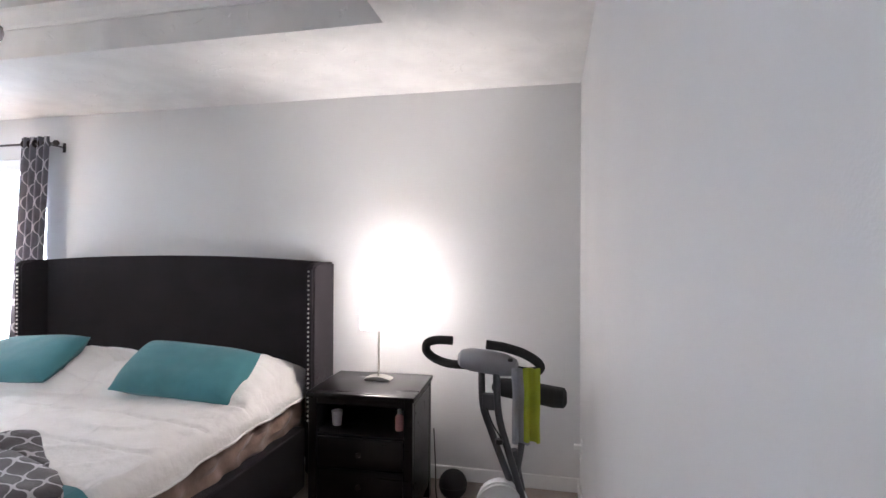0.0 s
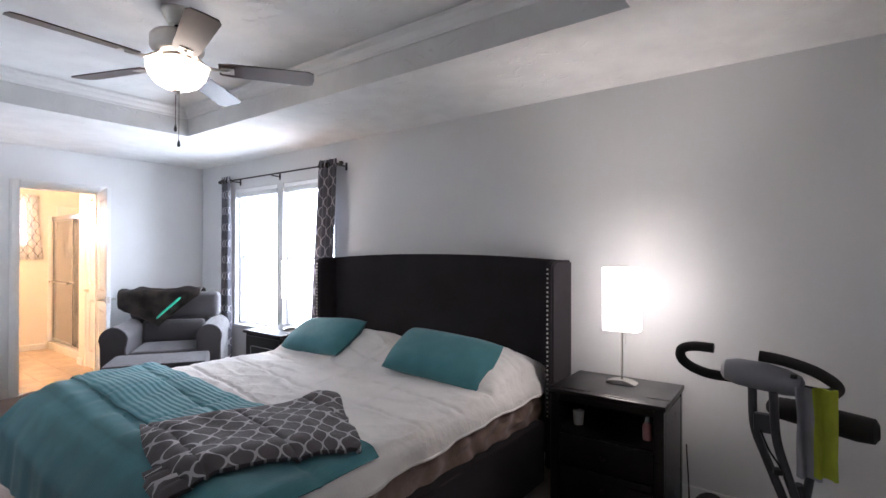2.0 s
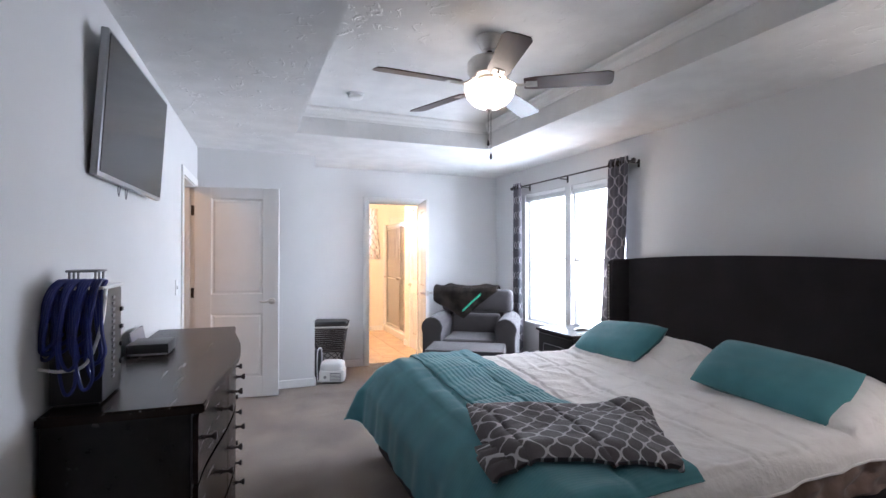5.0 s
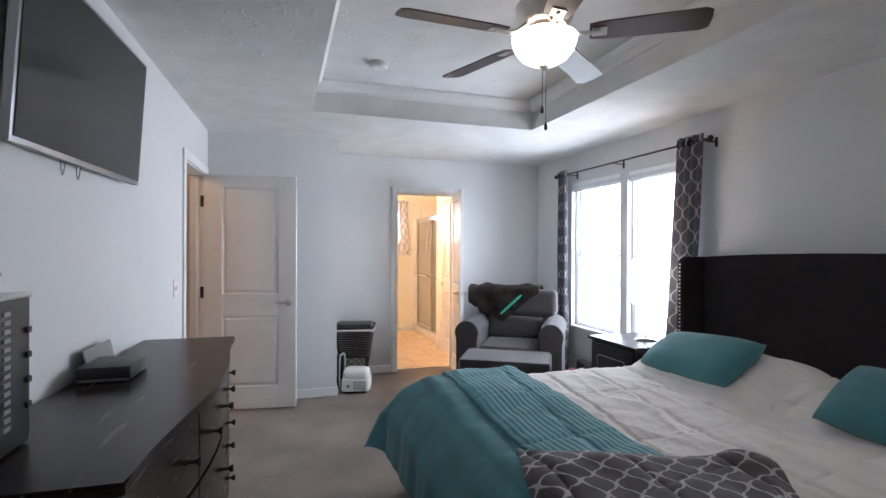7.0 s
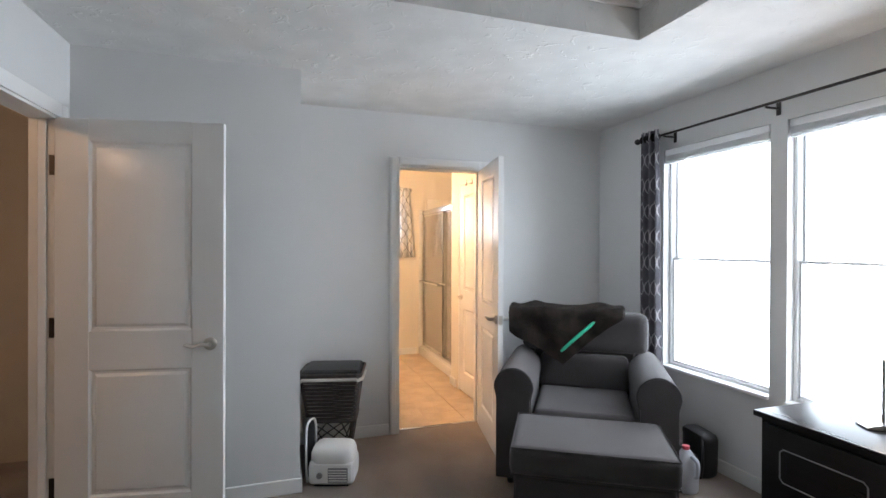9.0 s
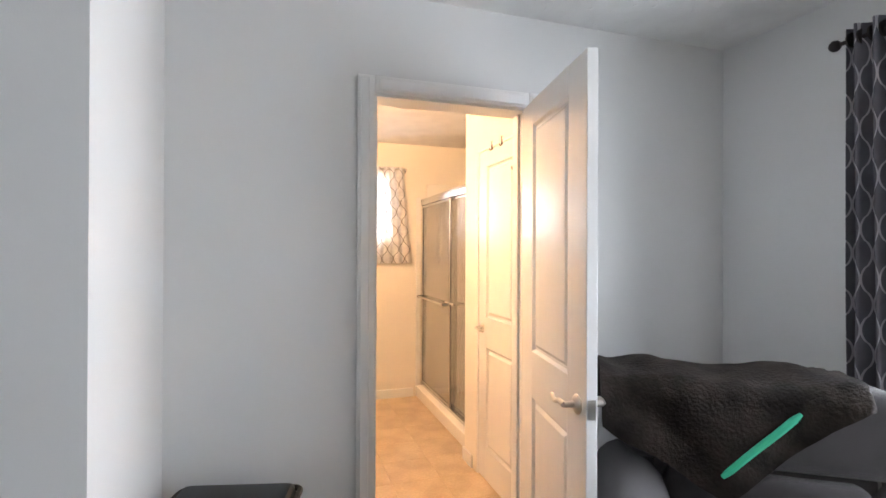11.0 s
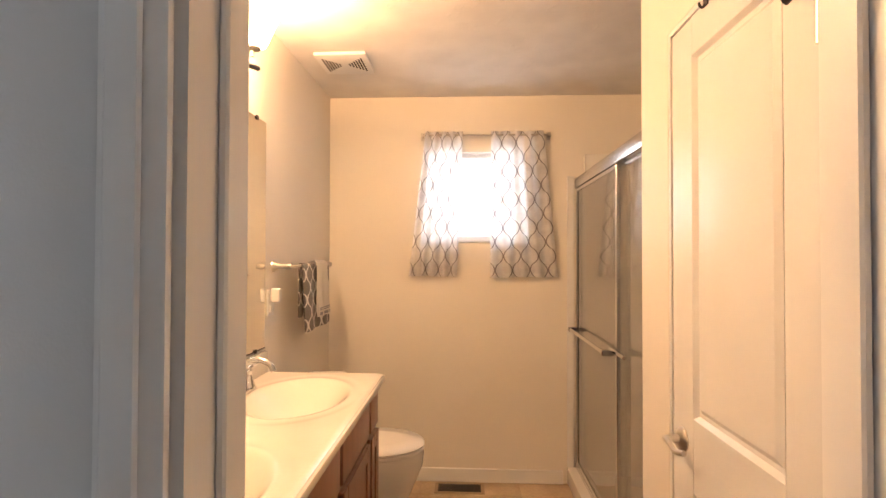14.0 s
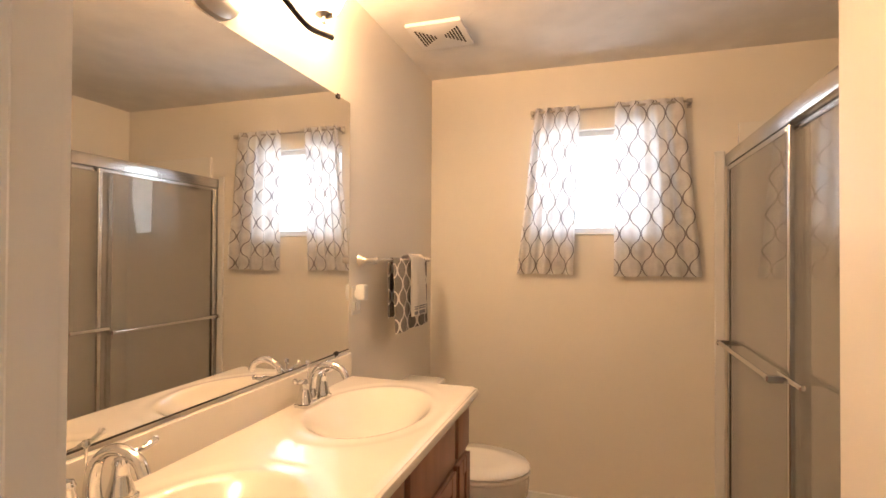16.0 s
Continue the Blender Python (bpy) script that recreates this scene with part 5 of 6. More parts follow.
cone(fw, (-0.29, YB - 0.035, 0.24), (-0.29, YB + 0.035, 0.24), 0.125, None, 28)
bmesh.ops.bevel(fw, geom=fw.edges[:], offset=0.012, segments=2, affect="EDGES")
part("flywheel_cover", fw, M_WHITEPLASTIC, bike, "pale flywheel cover")
part("crank", box(B(), (-0.30, YB - 0.07, 0.21), (-0.16, YB - 0.05, 0.24), 0.004, 1), M_FRAME, bike)
part("pedal", box(B(), (-0.19, YB - 0.16, 0.245), (-0.10, YB - 0.07, 0.275), 0.008, 2), M_BLACK, bike)
for y in (YB - 0.18, 2.86):
    part("foot_bar", cone(B(), (-0.36 if y < 2.7 else -0.30, y, 0.035), (0.03, y, 0.035), 0.022, None, 14), M_FRAME, bike)
part("base_tube", tube(B(), [(-0.16, YB - 0.17, 0.045), (-0.15, YB, 0.07), (-0.12, 2.85, 0.045)], 0.02, 12), M_FRAME, bike)


def towel(x0, x1, y0, z_top, z_bot, thick=0.008):
    def f(u, v):
        a = x0 + (x1 - x0) * u + 0.012 * (1 - v) * wob(u * 3, v * 2, x0)
        return (a, y0 - 0.025 - 0.012 * math.sin(u * 9 + v * 2) - 0.012 * (1 - v) * wob(u * 4, v * 4), z_bot + (z_top - z_bot) * v)
    return sheet(B(), f, 16, 26, thick, (x1 - x0, z_top - z_bot))


tg = thing("hand_towel", pose(0, 0, 0), "grey and lime gym towel hung on the bike handlebar", "towel")
part("grey_half", towel(-0.243, -0.165, YB - 0.02, 0.893, 0.555), M_GREYTOWEL, tg, "grey half of the towel", angle=80)
part("lime_half", towel(-0.19, -0.118, YB - 0.034, 0.900, 0.572), M_LIME, tg, "lime green half of the towel", angle=80)
bl2 = thing("exercise_ball", pose(-0.62, 3.10, 0.082), "small black rubber exercise ball on the carpet", "ball")
part("ball", ball(B(), (0, 0, 0), 0.082, 24), M_RUBBER, bl2)
part("seam", lathe(B(), ((0.0815, -0.002), (0.0832, 0), (0.0815, 0.002)), (0, 0, 0), 24), M_BLACK, bl2)
cd = thing("power_cord", pose(0, 0, 0), "thin black cord trailing down behind the nightstand", "cord")
part("cord", tube(B(), curve([(-0.73, 3.08, 0.40), (-0.715, 3.06, 0.20), (-0.70, 3.02, 0.05), (-0.66, 2.98, 0.006), (-0.55, 3.03, 0.006)], 8), 0.004, 6), M_BLACK, cd)

# ---- hamper and heater by the closet ----
HX, HY = -6.02, 1.03
hamper = thing("laundry_hamper", pose(HX, HY, 0, 0, 0, -14), "dark woven wicker hamper with a white cloth liner", "hamper")


def ring(z):
    k = z / 0.60
    return 0.095 + 0.065 * k, 0.112 + 0.083 * k    # half depth, half width


def loop_at(z, grow=0.0, r=0.025):
    a, b = ring(z)
    a, b = a + grow, b + grow
    pts = []
    for sx, sy, q0 in ((1, 1, 0), (-1, 1, 90), (-1, -1, 180), (1, -1, 270)):
        for q in (0, 30, 60, 90):
            pts.append((sx * (a - r) + r * math.cos(radians(q0 + q)), sy * (b - r) + r * math.sin(radians(q0 + q)), z))
    return pts + pts[:1]


for k in range(24):
    z = 0.30 + 0.0122 * k
    part("weave", tube(B(), [(x, y, zz + 0.002 * math.sin(i * 2.2 + k * math.pi)) for i, (x, y, zz) in enumerate(loop_at(z))], 0.006, 6), M_WICKER, hamper)
for z in (0.012, 0.03, 0.05, 0.29, 0.595):
    part("rim", tube(B(), loop_at(z, 0.004), 0.010, 8), M_WICKER, hamper)
for k in range(40):
    lo, hi = loop_at(0.05), loop_at(0.29)

    def along(l, q):
        q = (q % 1.0) * (len(l) - 1)
        i = int(q)
        return Vector(l[i]).lerp(Vector(l[min(i + 1, len(l) - 1)]), q - i)
    for d in (0.09, -0.09):
        a, b = along(lo, k / 40), along(hi, k / 40 + d)
        part("lattice_strip", tube(B(), [a, along([tuple((Vector(p) + Vector(q)) / 2) for p, q in zip(lo, hi)], k / 40 + d / 2), b], 0.0045, 5), M_WICKER, hamper)
bm = B()
la, lb = loop_at(0.02, -0.012)[:-1], loop_at(0.585, -0.012)[:-1]
va, vb = [bm.verts.new(p) for p in la], [bm.verts.new(p) for p in lb]
for k in range(len(la)):
    bm.faces.new((va[k], va[(k + 1) % len(la)], vb[(k + 1) % len(la)], vb[k]))
bm.faces.new(va)
part("liner", bm, M_LINER, hamper, "cream cloth liner")
part("liner_cuff", tube(B(), [(x * 1.05, y * 1.05, 0.555 + 0.012 * math.sin(i * 0.9)) for i, (x, y, z) in enumerate(loop_at(0.56))], 0.011, 8), M_LINER, hamper, "white rolled cuff of the liner")
part("bag", box(B(), (-0.15, -0.185, 0.56), (0.15, 0.185, 0.625), 0.028, 3), M_BLACK, hamper, "black bag folded over the top")
heater = thing("space_heater", pose(-5.70, 1.005, 0, 0, 0, -18), "small white portable heater on the carpet", "heater")
part("body", box(B(), (-0.105, -0.135, 0.012), (0.105, 0.135, 0.15), 0.035, 3), M_WHITEPLASTIC, heater)
dm = box(B(), (-0.10, -0.128, 0.09), (0.10, 0.128, 0.235), 0.07, 5)
part("upper_shell", dm, M_WHITEPLASTIC, heater)
part("grille", box(B(), (0.1055, -0.015, 0.035), (0.109, 0.10, 0.12), 0.004, 1), M_GREYPLASTIC, heater)
for k in range(5):
    part("grille_slat", box(B(), (0.1095, -0.01, 0.043 + 0.015 * k), (0.113, 0.095, 0.049 + 0.015 * k)), M_WHITEPLASTIC, heater)
part("dial", lathe(B(), ((0, 0), (0.018, 0), (0.016, 0.012), (0, 0.013)), (0, 0, 0), 16), M_SILVER, heater).matrix_local = pose(0.1055, -0.065, 0.075, 0, 90, 0)
part("feet", box(B(), (-0.08, -0.10, 0), (0.08, 0.10, 0.0115)), M_BLACK, heater)
wc = thing("power_cord", pose(0, 0, 0), "looped white power cord by the closet corner", "power cord")
part("cord", tube(B(), curve([(-5.78, 0.90, 0.02), (-5.74, 0.86, 0.012), (-5.70, 0.845, 0.02), (-5.72, 0.84, 0.15), (-5.73, 0.845, 0.32), (-5.76, 0.87, 0.36), (-5.80, 0.90, 0.33), (-5.81, 0.905, 0.15), (-5.80, 0.91, 0.01)], 8), 0.007, 8), M_WHITEPLASTIC, wc)
vs = thing("black_case", pose(-5.85, 0.865, 0), "slim black case standing between hamper and wall", "case")
part("body", box(B(), (-0.06, -0.03, 0), (0.06, 0.03, 0.33), 0.012, 2), M_BLACK, vs)
part("strap", tube(B(), curve([(0.05, -0.02, 0.30), (0.085, -0.02, 0.22), (0.085, -0.02, 0.10), (0.055, -0.02, 0.03)], 5), 0.006, 6), M_BLACK, vs)


# ---- bathroom: vanity ----
VX0, VX1, VY = -6.462, -7.98, 1.452
CT = 0.907                                     # height of the vanity top
van = thing("vanity_cabinet", pose(0, 0, 0), "brown oak double vanity cabinet with framed doors", "cabinet")
part("body", box(B(), (VX1 + 0.02, BY0 + 0.002, 0.10), (VX0 - 0.002, VY - 0.046, CT - 0.14)), M_OAK, van)
part("face_frame", box(B(), (VX1 + 0.02, VY - 0.0455, 0.10), (VX0 - 0.002, VY - 0.03, CT - 0.032)), M_OAK, van)
part("end_panel", box(B(), (VX1 + 0.012, BY0 + 0.002, 0.10), (VX1 + 0.0195, VY - 0.031, CT - 0.032)), M_OAK, van)
part("toe_kick", box(B(), (VX1 + 0.02, BY0 + 0.002, 0), (VX0 - 0.002, VY - 0.10, 0.099)), M_OAK, van)
cells = ((-7.955, -7.79), (-7.78, -7.35), (-7.34, -6.91), (-6.90, -6.48))
for a, b in cells:
    d = part("drawer_front", box(B(), (a + 0.012, VY - 0.0295, CT - 0.195), (b - 0.012, VY - 0.012, CT - 0.05), 0.005, 2), M_OAK, van)
    dr = part("door", box(B(), (a + 0.012, VY - 0.0295, 0.13), (b - 0.012, VY - 0.016, 0.690), 0.003, 1), M_OAK, van)
    for lo, hi in (((a + 0.012, 0.13), (a + 0.062, 0.690)), ((b - 0.062, 0.13), (b - 0.012, 0.690)), ((a + 0.0625, 0.13), (b - 0.0625, 0.185)), ((a + 0.0625, 0.635), (b - 0.0625, 0.690))):
        part("door_rail", box(B(), (lo[0], VY - 0.0155, lo[1]), (hi[0], VY - 0.008, hi[1]), 0.003, 1), M_OAK, dr)
SINKS = (-7.63, -6.90)


def counter(u, v):
    x, y = VX1 + (VX0 - VX1) * u, BY0 + 0.001 + (VY - BY0) * v
    z = CT
    for sx in SINKS:
        q = math.hypot((x - sx) / 0.255, (y - 1.205) / 0.185)
        if q < 1:
            z -= 0.115 * (1 - q ** 2) ** 1.25
        elif q < 1.25:
            z -= 0.002 * math.sin((q - 1) / 0.25 * math.pi)
    if v > 0.985:
        z -= 0.006
    return (x, y, z)


top = thing("countertop", pose(0, 0, 0), "cream cultured marble vanity top with two moulded bowls", "countertop")
part("slab", sheet(B(), counter, 150, 60, 0, (1.44, 0.49)), M_MARBLE, top, angle=60)
part("front_edge", box(B(), (VX1, VY - 0.002, CT - 0.031), (VX0 - 0.001, VY + 0.012, CT - 0.0065), 0.005, 2), M_MARBLE, top)
part("end_edge", box(B(), (VX1 - 0.008, BY0 + 0.002, CT - 0.031), (VX1 + 0.002, VY + 0.010, CT - 0.0065), 0.004, 2), M_MARBLE, top)
part("backsplash", box(B(), (VX1, BY0 + 0.001, CT - 0.0015), (VX0 - 0.001, BY0 + 0.021, 1.000), 0.004, 2), M_MARBLE, top)
for sx in SINKS:
    part("drain", lathe(B(), ((0.0, 0), (0.024, 0), (0.024, 0.003), (0.018, 0.005), (0.0, 0.004)), (sx, 1.205, CT - 0.114), 18), M_CHROME, top)
    part("overflow", cone(B(), (sx, 1.05, CT - 0.05), (sx, 1.057, CT - 0.05), 0.006, None, 10), M_BRONZE, top)


def faucet(x):
    f = thing("faucet", pose(x, 1.0, CT + 0.001), "chrome centreset faucet with two lever handles", "faucet", "faucets on the vanity")
    b = box(B(), (-0.078, -0.024, 0), (0.078, 0.024, 0.012), 0.010, 3)
    part("base", b, M_CHROME, f)
    for s in (-1, 1):
        h = part("handle", lathe(B(), ((0.0, 0.0125), (0.026, 0.0125), (0.025, 0.02), (0.018, 0.045), (0.014, 0.068), (0.016, 0.074), (0.012, 0.083), (0.0, 0.086)), (s * 0.052, 0, 0), 18), M_CHROME, f)
        part("lever", tube(B(), curve([(s * 0.052, 0, 0.078), (s * 0.075, 0.004, 0.085), (s * 0.10, 0.008, 0.087), (s * 0.125, 0.012, 0.099)], 5), [0.007] * 8 + [0.006] * 6 + [0.009, 0.004], 10), M_CHROME, h)
    pts = curve([(0, -0.004, 0.01), (0, -0.006, 0.06), (0, 0.012, 0.105), (0, 0.055, 0.125), (0, 0.10, 0.112), (0, 0.118, 0.085)], 6)
    part("spout", tube(B(), pts, [0.017 - 0.006 * min(1, i / 12) for i in range(len(pts))], 14), M_CHROME, f)
    part("lift_rod", lathe(B(), ((0.0, 0.012), (0.003, 0.012), (0.003, 0.118), (0.008, 0.124), (0.007, 0.132), (0.0, 0.134)), (0, -0.022, 0), 10), M_CHROME, f)


for sx in SINKS:
    faucet(sx)
mir = thing("mirror", pose(0, 0, 0), "wide frameless wall mirror above the vanity", "mirror")
part("glass", box(B(), (-7.978, BY0 + 0.001, 1.010), (-6.47, BY0 + 0.006, 1.987)), M_MIRROR, mir)
part("bottom_channel", box(B(), (-7.978, BY0 + 0.0062, 1.0105), (-6.47, BY0 + 0.0076, 1.0145)), M_BRONZE, mir, "dark lower edge channel")
for x in (-7.88, -6.62):
    for z in (1.012, 1.985):
        part("clip", box(B(), (x - 0.012, BY0 + 0.0065, z - 0.009), (x + 0.012, BY0 + 0.011, z + 0.009), 0.002, 1), M_BRONZE, mir)

vl = thing("vanity_light", pose(0, 0, 0), "three-light nickel vanity fixture with glowing glass shades", "vanity light")
cp = lathe(B(), ((0, 0), (0.062, 0), (0.060, 0.016), (0.04, 0.026), (0, 0.028)), (0, 0, 0), 24)
part("wall_plate", cp, M_NICKEL, vl).matrix_local = pose(-7.24, BY0 + 0.001, 2.055, -90) @ Matrix.Diagonal((1.5, 1, 1, 1))
part("bar", tube(B(), curve([(-6.81, 1.032, 2.122), (-6.95, 1.032, 2.082), (-7.09, 1.032, 2.112), (-7.24, 1.032, 2.127), (-7.39, 1.032, 2.112), (-7.53, 1.032, 2.082), (-7.67, 1.032, 2.107)], 6), 0.0095, 10), M_BRONZE, vl)
part("arm", cone(B(), (-7.24, BY0 + 0.02, 2.075), (-7.24, 1.032, 2.122), 0.009, None, 10), M_NICKEL, vl)
for x in (-6.86, -7.24, -7.62):
    c = part("cup", lathe(B(), ((0, 2.105), (0.006, 2.105), (0.006, 2.125), (0.03, 2.132), (0.030, 2.139), (0, 2.14)), (x, 1.032, 0.027), 18), M_NICKEL, vl)
    cone_ = B()
    prof = ((0.034, 2.141), (0.048, 2.148), (0.062, 2.18), (0.080, 2.225), (0.104, 2.275), (0.101, 2.275), (0.077, 2.225), (0.058, 2.18), (0.04, 2.152))
    part("shade", lathe(cone_, prof, (x, 1.032, 0.027), 24), M_VSHADE, vl, "glowing flared glass shade")

# ---- towel bar, outlet, vent ----
tbar = thing("towel_bar", pose(0, 0, 0), "brushed nickel towel bar on the wall", "towel bar")
part("bar", cone(B(), (-8.08, 1.005, 1.362), (-8.74, 1.005, 1.362), 0.008, None, 12), M_NICKEL, tbar)
for x in (-8.08, -8.74):
    part("post", lathe(B(), ((0, 0), (0.028, 0), (0.026, 0.008), (0.014, 0.022), (0.011, 0.05), (0.016, 0.065), (0.013, 0.085), (0, 0.087)), (0, 0, 0), 16), M_NICKEL, tbar).matrix_local = pose(x, BY0 + 0.001, 1.362, -90)
M_ZIG = lattice("grey_zigzag_terry", (0.13, 0.115, 0.105), (0.72, 0.69, 0.64), 0.115, 0.14, 0.075)
M_WHITETERRY = material("white_terry", (0.76, 0.73, 0.68), 0.95, bump=0.7, bump_scale=350)


def hung(x0, x1, z_bot, z_back, grow, w):
    def f(u, v):
        x = x0 + (x1 - x0) * u
        front, back = 1.375 - z_bot, 1.375 - z_back
        s = v * (front + back) - front
        r = 0.013 + grow
        ang = max(-1.0, min(1.0, s / 0.02)) * math.pi / 2
        fold = 0.008 * math.sin(u * 11 + grow * 300) * min(1, abs(s) * 5)
        y = 1.005 - math.sin(ang) * r + (fold if s < 0 else -fold * 0.3) + (0.014 * min(1, -s * 3) if s < 0 else 0)
        z = 1.362 + r * math.cos(ang) if abs(s) < 0.02 else 1.362 - (abs(s) - 0.02)
        return (x + 0.006 * wob(v * 5, u * 2, x0), y, z)
    return sheet(B(), f, 20, 44, 0.006, (w, 0.7))


t1 = thing("bath_towel", pose(0, 0, 0), "grey and white zigzag towel folded over the bar", "towel")
part("cloth", hung(-8.24, -8.68, 1.03, 1.10, 0.0, 0.44), M_ZIG, t1, angle=80)
t2 = thing("guest_towel", pose(0, 0, 0), "white guest towel with grey striped hem on the bar", "towel")
part("cloth", hung(-8.42, -8.60, 1.085, 1.2, 0.016, 0.18), M_WHITETERRY, t2, angle=80)
for z in (1.10, 1.125, 1.135):
    part("stripe", box(B(), (-8.597, 1.048, z), (-8.423, 1.052, z + (0.016 if z < 1.11 else 0.005))), M_GREYPLASTIC, t2, "woven grey stripe")
ol = switch_plate("bath_outlet", pose(-8.045, BY0 + 0.0005, 1.20), "white bathroom outlet with a plug-in night light", "outlet", "socket")
part("night_light", box(B(), (-0.02, 0.0095, 0.0), (0.02, 0.05, 0.065), 0.012, 3), M_WHITEPLASTIC, ol)
vent = thing("ceiling_vent", pose(-8.41, 1.175, BCEIL - 0.0005), "square white louvred ceiling vent", "vent")
part("cover", box(B(), (-0.13, -0.13, -0.018), (0.13, 0.13, 0), 0.006, 2), M_WHITEPLASTIC, vent)
# the cover is solid; dark strips on it stand in for shade in the slots
for s in (-1, 1):
    for k in range(6):
        y, h = s * (0.026 + 0.0145 * k), 0.016 + 0.0135 * k
        part("slot_shade", box(B(), (-h, y - 0.004, -0.0195), (h, y + 0.004, -0.0182)), M_BRONZE, vent)

# ---- toilet ----
TXC = -8.40
wc_ = thing("toilet", pose(TXC, BY0 + 0.012, 0) @ Matrix.Diagonal((1, 1, 1.09, 1)), "white two-piece toilet with the lid down", "toilet")


def oval(rx, ry, cy, z, n=28):
    return [(rx * math.cos(2 * math.pi * k / n), cy + ry * math.sin(2 * math.pi * k / n) * (1.0 if math.sin(2 * math.pi * k / n) > 0 else 0.85), z) for k in range(n)]


def loft(loops):
    bm = B()
    vs = [[bm.verts.new(p) for p in l] for l in loops]
    for a, b in zip(vs, vs[1:]):
        for k in range(len(a)):
            bm.faces.new((a[k], a[(k + 1) % len(a)], b[(k + 1) % len(a)], b[k]))
    bm.faces.new(vs[0][::-1])
    bm.faces.new(vs[-1])
    return bm


part("bowl", loft([oval(0.115, 0.23, 0.36, 0.0), oval(0.11, 0.22, 0.36, 0.05), oval(0.10, 0.20, 0.36, 0.14), oval(0.125, 0.22, 0.385, 0.23), oval(0.17, 0.245, 0.40, 0.32), oval(0.185, 0.25, 0.40, 0.375), oval(0.185, 0.25, 0.40, 0.392)]), M_PORCELAIN, wc_, angle=60)
part("seat", loft([oval(0.186, 0.252, 0.40, 0.394), oval(0.19, 0.256, 0.40, 0.402), oval(0.186, 0.252, 0.40, 0.411)]), M_PORCELAIN, wc_, angle=50)
part("lid", loft([oval(0.184, 0.250, 0.40, 0.4125), oval(0.189, 0.255, 0.40, 0.421), oval(0.18, 0.246, 0.40, 0.432), oval(0.10, 0.15, 0.40, 0.437)]), M_PORCELAIN, wc_, angle=50)
part("tank", box(B(), (-0.225, 0.0, 0.40), (0.225, 0.18, 0.665), 0.025, 3), M_PORCELAIN, wc_)
part("tank_lid", box(B(), (-0.235, -0.005, 0.666), (0.235, 0.195, 0.70), 0.012, 3), M_PORCELAIN, wc_)
part("flush_lever", tube(B(), [(0.17, 0.181, 0.61), (0.17, 0.195, 0.61), (0.11, 0.20, 0.602)], 0.007, 8), M_CHROME, wc_)
part("neck", box(B(), (-0.11, 0.03, 0.0), (0.11, 0.22, 0.399), 0.03, 3), M_PORCELAIN, wc_)

# ---- shower ----
sh = thing("shower_enclosure", pose(0, 0, 0), "sliding glass shower doors, greyed for the shade inside, in a satin aluminium frame", "shower")
part("curb", box(B(), (BX1 + 0.001, SY - 0.075, 0), (CX - 0.001, SY + 0.06, 0.105), 0.012, 3), M_PORCELAIN, sh, "white shower curb")
part("header", box(B(), (BX1 + 0.001, SY - 0.028, 1.835), (CX - 0.001, SY + 0.03, 1.898), 0.008, 2), M_ALU, sh)
part("track", box(B(), (BX1 + 0.001, SY - 0.025, 0.1055), (CX - 0.001, SY + 0.028, 0.135), 0.004, 1), M_ALU, sh)
for x in (BX1 + 0.001, CX - 0.029):
    part("jamb", box(B(), (x, SY - 0.02, 0.1355), (x + 0.028, SY + 0.024, 1.8345), 0.003, 1), M_ALU, sh)
part("wall_trim", box(B(), (BX1 + 0.0005, SY - 0.075, 0.1055), (BX1 + 0.012, SY - 0.0285, 1.915), 0.004, 1), M_WHITEPLASTIC, sh)
for x0, x1, y in ((BX1 + 0.03, -8.145, SY - 0.014), (-8.245, CX - 0.03, SY + 0.012)):
    pn = part("sliding_panel", box(B(), (x0 + 0.02, y - 0.003, 0.16), (x1 - 0.02, y + 0.003, 1.815)), M_SHOWER, sh, "glass panel greyed for the shade behind it")
    pn.visible_shadow = False
    for a in (x0, x1 - 0.022):
        part("stile", box(B(), (a, y - 0.009, 0.137), (a + 0.022, y + 0.009, 1.833), 0.003, 1), M_ALU, pn)
    part("seal", box(B(), (x0 + 0.0225, y - 0.006, 0.16), (x0 + 0.029, y + 0.006, 1.812)), M_BLACK, pn, "black rubber seal")
    for z in (0.137, 1.813):
        part("rail", box(B(), (x0 + 0.0225, y - 0.009, z), (x1 - 0.0225, y + 0.009, z + 0.02), 0.003, 1), M_ALU, pn)
M_ACRYLIC = glass("clear_acrylic", (0.9, 0.9, 0.88), 0.05)
bar = part("towel_rail", cone(B(), (BX1 + 0.05, SY - 0.065, 0.965), (-8.19, SY - 0.065, 0.965), 0.010, None, 12), M_CHROME, sh)
for x in (BX1 + 0.05, -8.20):
    part("rail_post", box(B(), (x - 0.012, SY - 0.078, 0.952), (x + 0.012, SY - 0.0235, 0.978), 0.004, 1), M_CHROME, sh)
part("door_pull", box(B(), (-8.20, SY - 0.045, 0.975), (-7.99, SY - 0.028, 0.993), 0.004, 1), M_CHROME, sh)
part("pan", box(B(), (BX1 + 0.001, SY + 0.061, 0.0), (CX - 0.001, 3.299, 0.06), 0.01, 1), M_PORCELAIN, sh)
for lo, hi in (((BX1 + 0.001, SY + 0.03, 0.061), (BX1 + 0.02, 3.298, 2.05)), ((BX1 + 0.021, 3.28, 0.061), (CX - 0.021, 3.298, 2.05)), ((CX - 0.02, SY + 0.03, 0.061), (CX - 0.001, 3.298, 2.05))):
    part("surround", box(B(), lo, hi, 0.003, 1), M_PORCELAIN, sh)

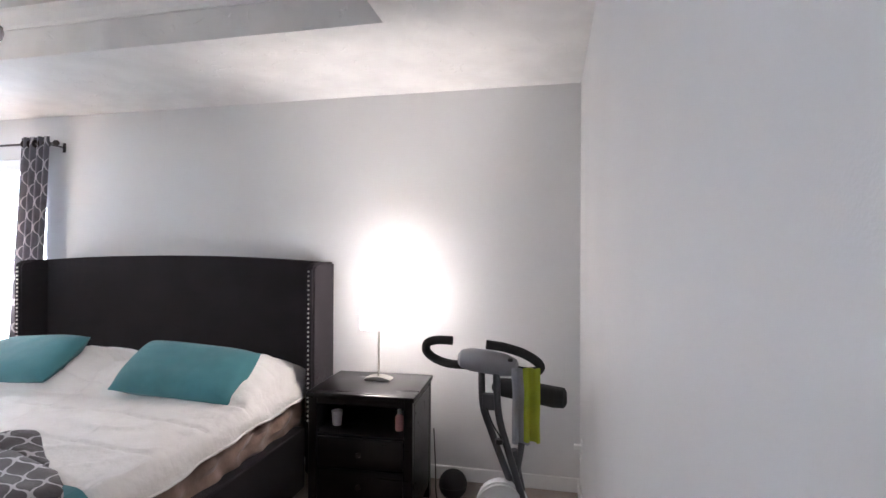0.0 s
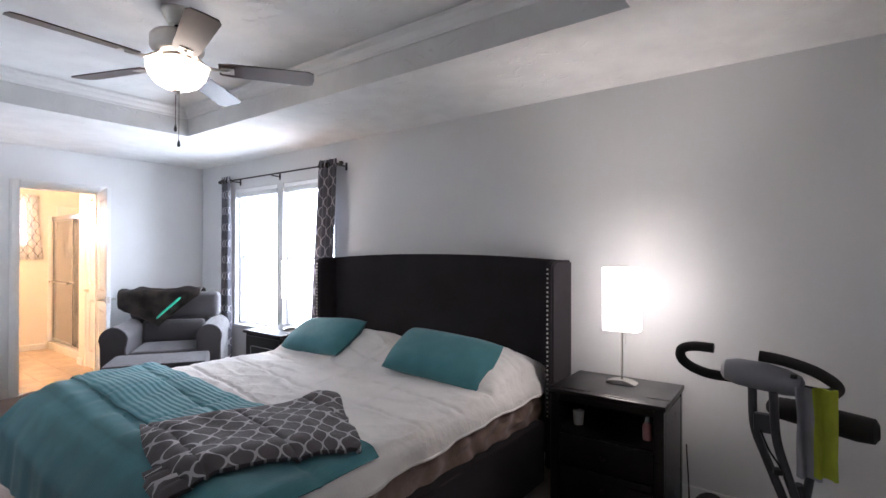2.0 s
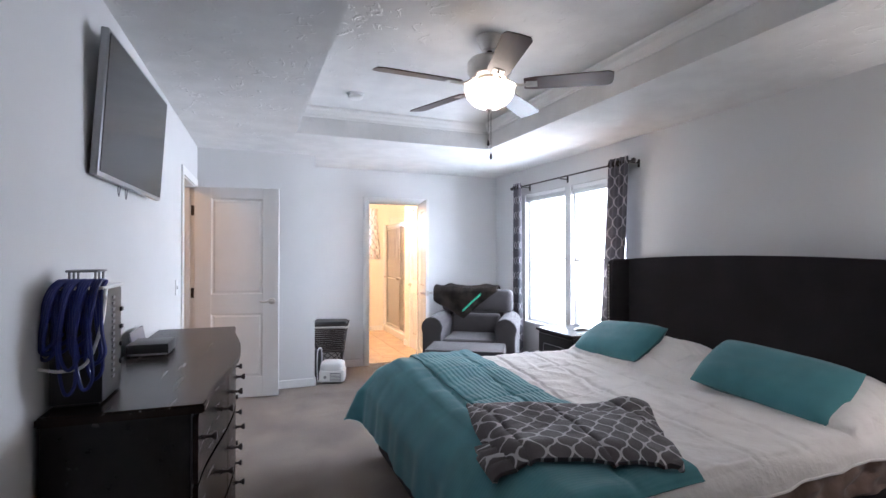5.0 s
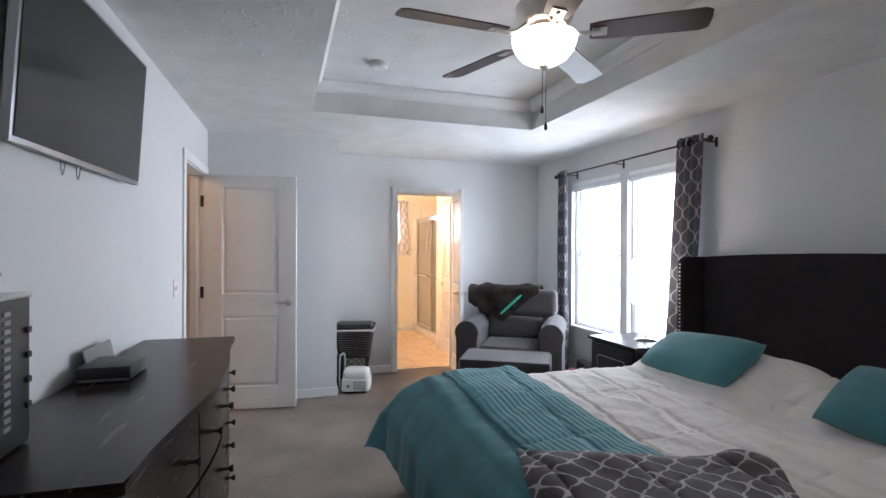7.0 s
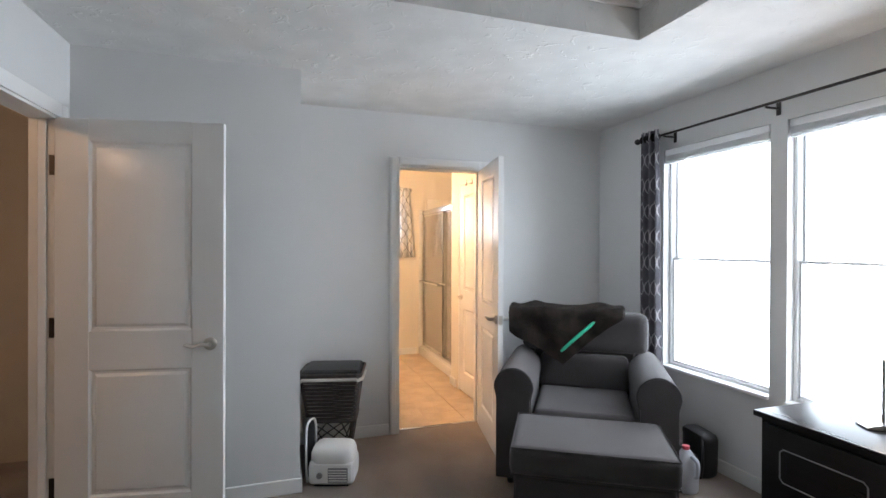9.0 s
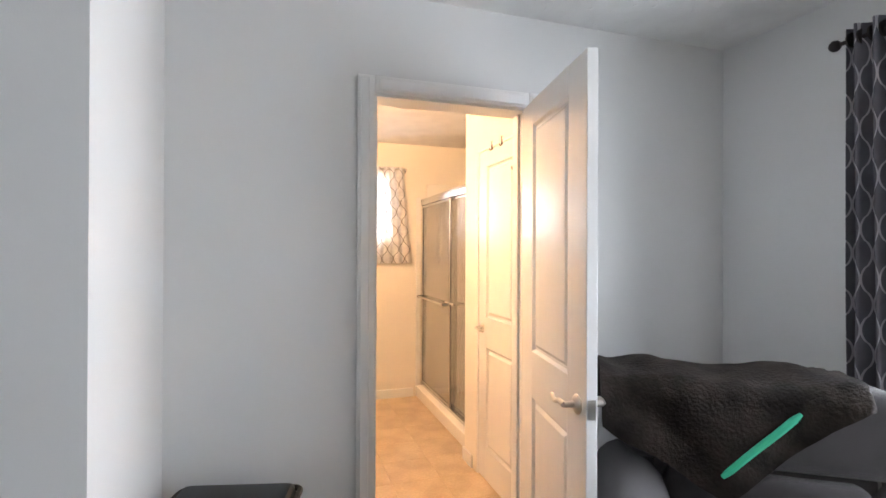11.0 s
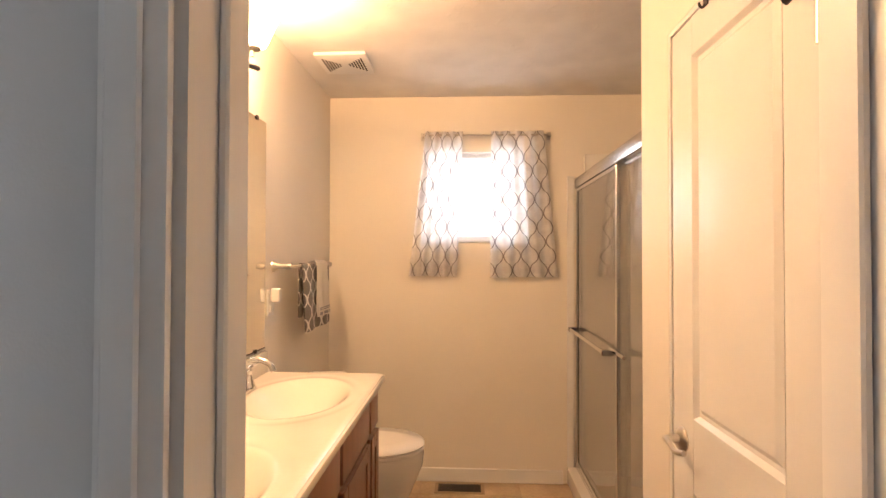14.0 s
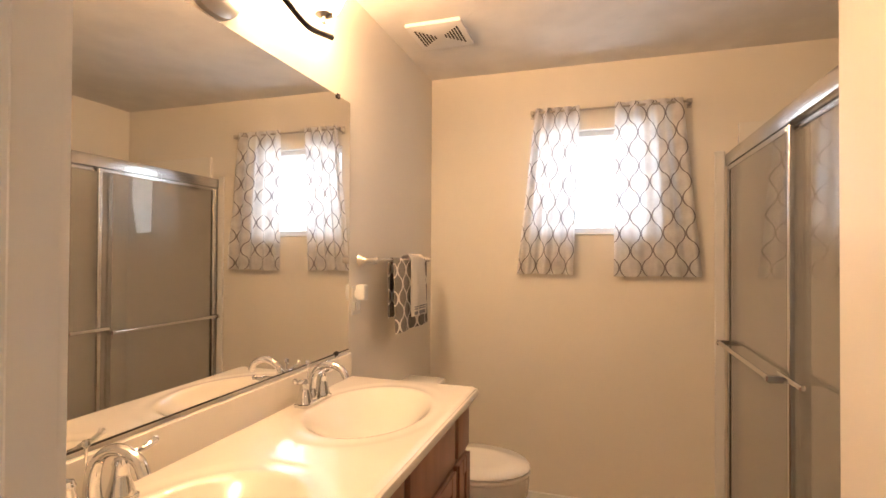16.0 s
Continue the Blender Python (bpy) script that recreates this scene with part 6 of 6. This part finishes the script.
# ---- bathroom window and curtains ----
wb = tagged(new("window_3"), "small white bathroom window, bright frosted daylight", "window", kind="structure")
for lo, hi in (((BWY0, BWZ0), (BWY0 + 0.03, BWZ1)), ((BWY1 - 0.03, BWZ0), (BWY1, BWZ1)), ((BWY0 + 0.0305, BWZ0), (BWY1 - 0.0305, BWZ0 + 0.03)), ((BWY0 + 0.0305, BWZ1 - 0.03), (BWY1 - 0.0305, BWZ1))):
    part("window_frame", box(B(), (BX1 - 0.10, lo[0], lo[1]), (BX1 - 0.04, hi[0], hi[1]), 0.004, 1), M_VINYL, wb)
pn = part("pane", box(B(), (BX1 - 0.075, BWY0 + 0.031, BWZ0 + 0.031), (BX1 - 0.070, BWY1 - 0.031, BWZ1 - 0.031)), M_GLASS, wb)
pn.visible_shadow = False
part("window_sill", box(B(), (BX1 - 0.039, BWY0, BWZ0 - 0.012), (BX1 + 0.012, BWY1, BWZ0 - 0.001), 0.003, 1), M_TRIM, wb)
rb = thing("bath_curtain_rod", pose(0, 0, 0), "slim nickel cafe rod above the bathroom window", "curtain rod")
part("pole", cone(B(), (BX1 + 0.045, 1.535, 2.168), (BX1 + 0.045, 2.315, 2.168), 0.006, None, 10), M_NICKEL, rb)
for y in (1.53, 2.32):
    part("finial", box(box(B(), (BX1 + 0.001, y - 0.008, 2.156), (BX1 + 0.055, y + 0.008, 2.180), 0.003, 1), (BX1 + 0.0005, y - 0.012, 2.144), (BX1 + 0.006, y + 0.012, 2.192)), M_NICKEL, rb)
for y0, y1, lean, seed in ((1.550, 1.785, -0.068, 2.2), (1.960, 2.285, 0.042, 6.4)):
    curtain("bath_curtain", y0, y1, BX1 + 0.048, 2.19, 1.285, M_SHEER, "sheer white cafe curtain with a grey trellis pattern", "curtain", "curtains at the bathroom window", pleats=4.5, depth=0.014, flare=0.28, cloth=0.62, axis="y", thick=0.0015, seed=seed, lean=lean, n=(80, 30))

# ---- closet door hooks, floor register, tiles ----
for x in (-7.07, -6.93):
    hk = thing("door_hook", pose(x, CY + 0.003, 2.04), "dark metal hook over the closet door", "hook", "hooks over the closet door")
    part("strap", box(B(), (-0.012, -0.003, -0.035), (0.012, 0.0, 0.02), 0.001, 1), M_BRONZE, hk)
    part("hook", tube(B(), curve([(0, -0.003, -0.03), (0, -0.010, -0.038), (0, -0.016, -0.032), (0, -0.017, -0.026)], 4), 0.003, 8), M_BRONZE, hk)
dsn = thing("hinge_stop", pose(CD1 - 0.02, CY - 0.004, 1.845), "nickel hinge-pin door stop on the closet hinge", "door stop")
part("hinge_barrel", cone(B(), (0, -0.006, -0.10), (0, -0.006, 0.004), 0.0065, None, 12), M_NICKEL, dsn)
part("arm", tube(B(), [(0, -0.006, 0.006), (-0.015, -0.018, 0.002), (-0.03, -0.022, 0.0)], 0.005, 8), M_BRONZE, dsn)
part("bumper", cone(B(), (-0.03, -0.022, 0.0), (-0.048, -0.030, -0.004), 0.006, 0.012, 12), M_BRONZE, dsn)
M_TANMETAL = material("tan_enamel", (0.33, 0.24, 0.16), 0.5, mottle=0.08)
reg = thing("floor_register", pose(-8.895, 1.77, 0.0), "brown metal floor register in the tiles", "register")
part("frame", box(B(), (-0.065, -0.15, 0.0), (0.065, 0.15, 0.006), 0.002, 1), M_TANMETAL, reg)
# no hollow here: a dark sheet gives the shade between the vanes
part("well_shade", box(B(), (-0.046, -0.128, 0.0062), (0.046, 0.128, 0.0072)), M_BRONZE, reg, "dark sheet for the shaded well under the vanes")
for k in range(15):
    y = -0.126 + 0.018 * k
    part("vane", box(B(), (-0.048, y - 0.003, 0.0072), (0.048, y + 0.003, 0.0105)), M_BRONZE, reg)
tile_bm = box(B(), (-0.1517, -0.1517, -0.0075), (0.1517, 0.1517, 0.0), 0.0012, 1)
tile_me = mesh_of("tile", tile_bm, M_BATHFLOOR)
floor_ob = bpy.data.objects["floor_bath"]
for i in range(9):
    for j in range(5):
        x, y = XW - 0.06 - 0.1525 - 0.305 * i, BY0 + 0.14 + 0.305 * j
        t = new("tile", tile_me)
        t.parent = floor_ob
        t.matrix_local = pose(x, y, 0.0004 * ((i * 3 + j * 5) % 3) - 0.0006, 0, 0, 90 * ((i + j * 2) % 4))
part("threshold", box(B(), (XW - 0.075, OY0 + 0.017, -0.006), (XW - 0.045, OY1 - 0.017, 0.006), 0.002, 1), M_ALU, floor_ob, "metal carpet strip")
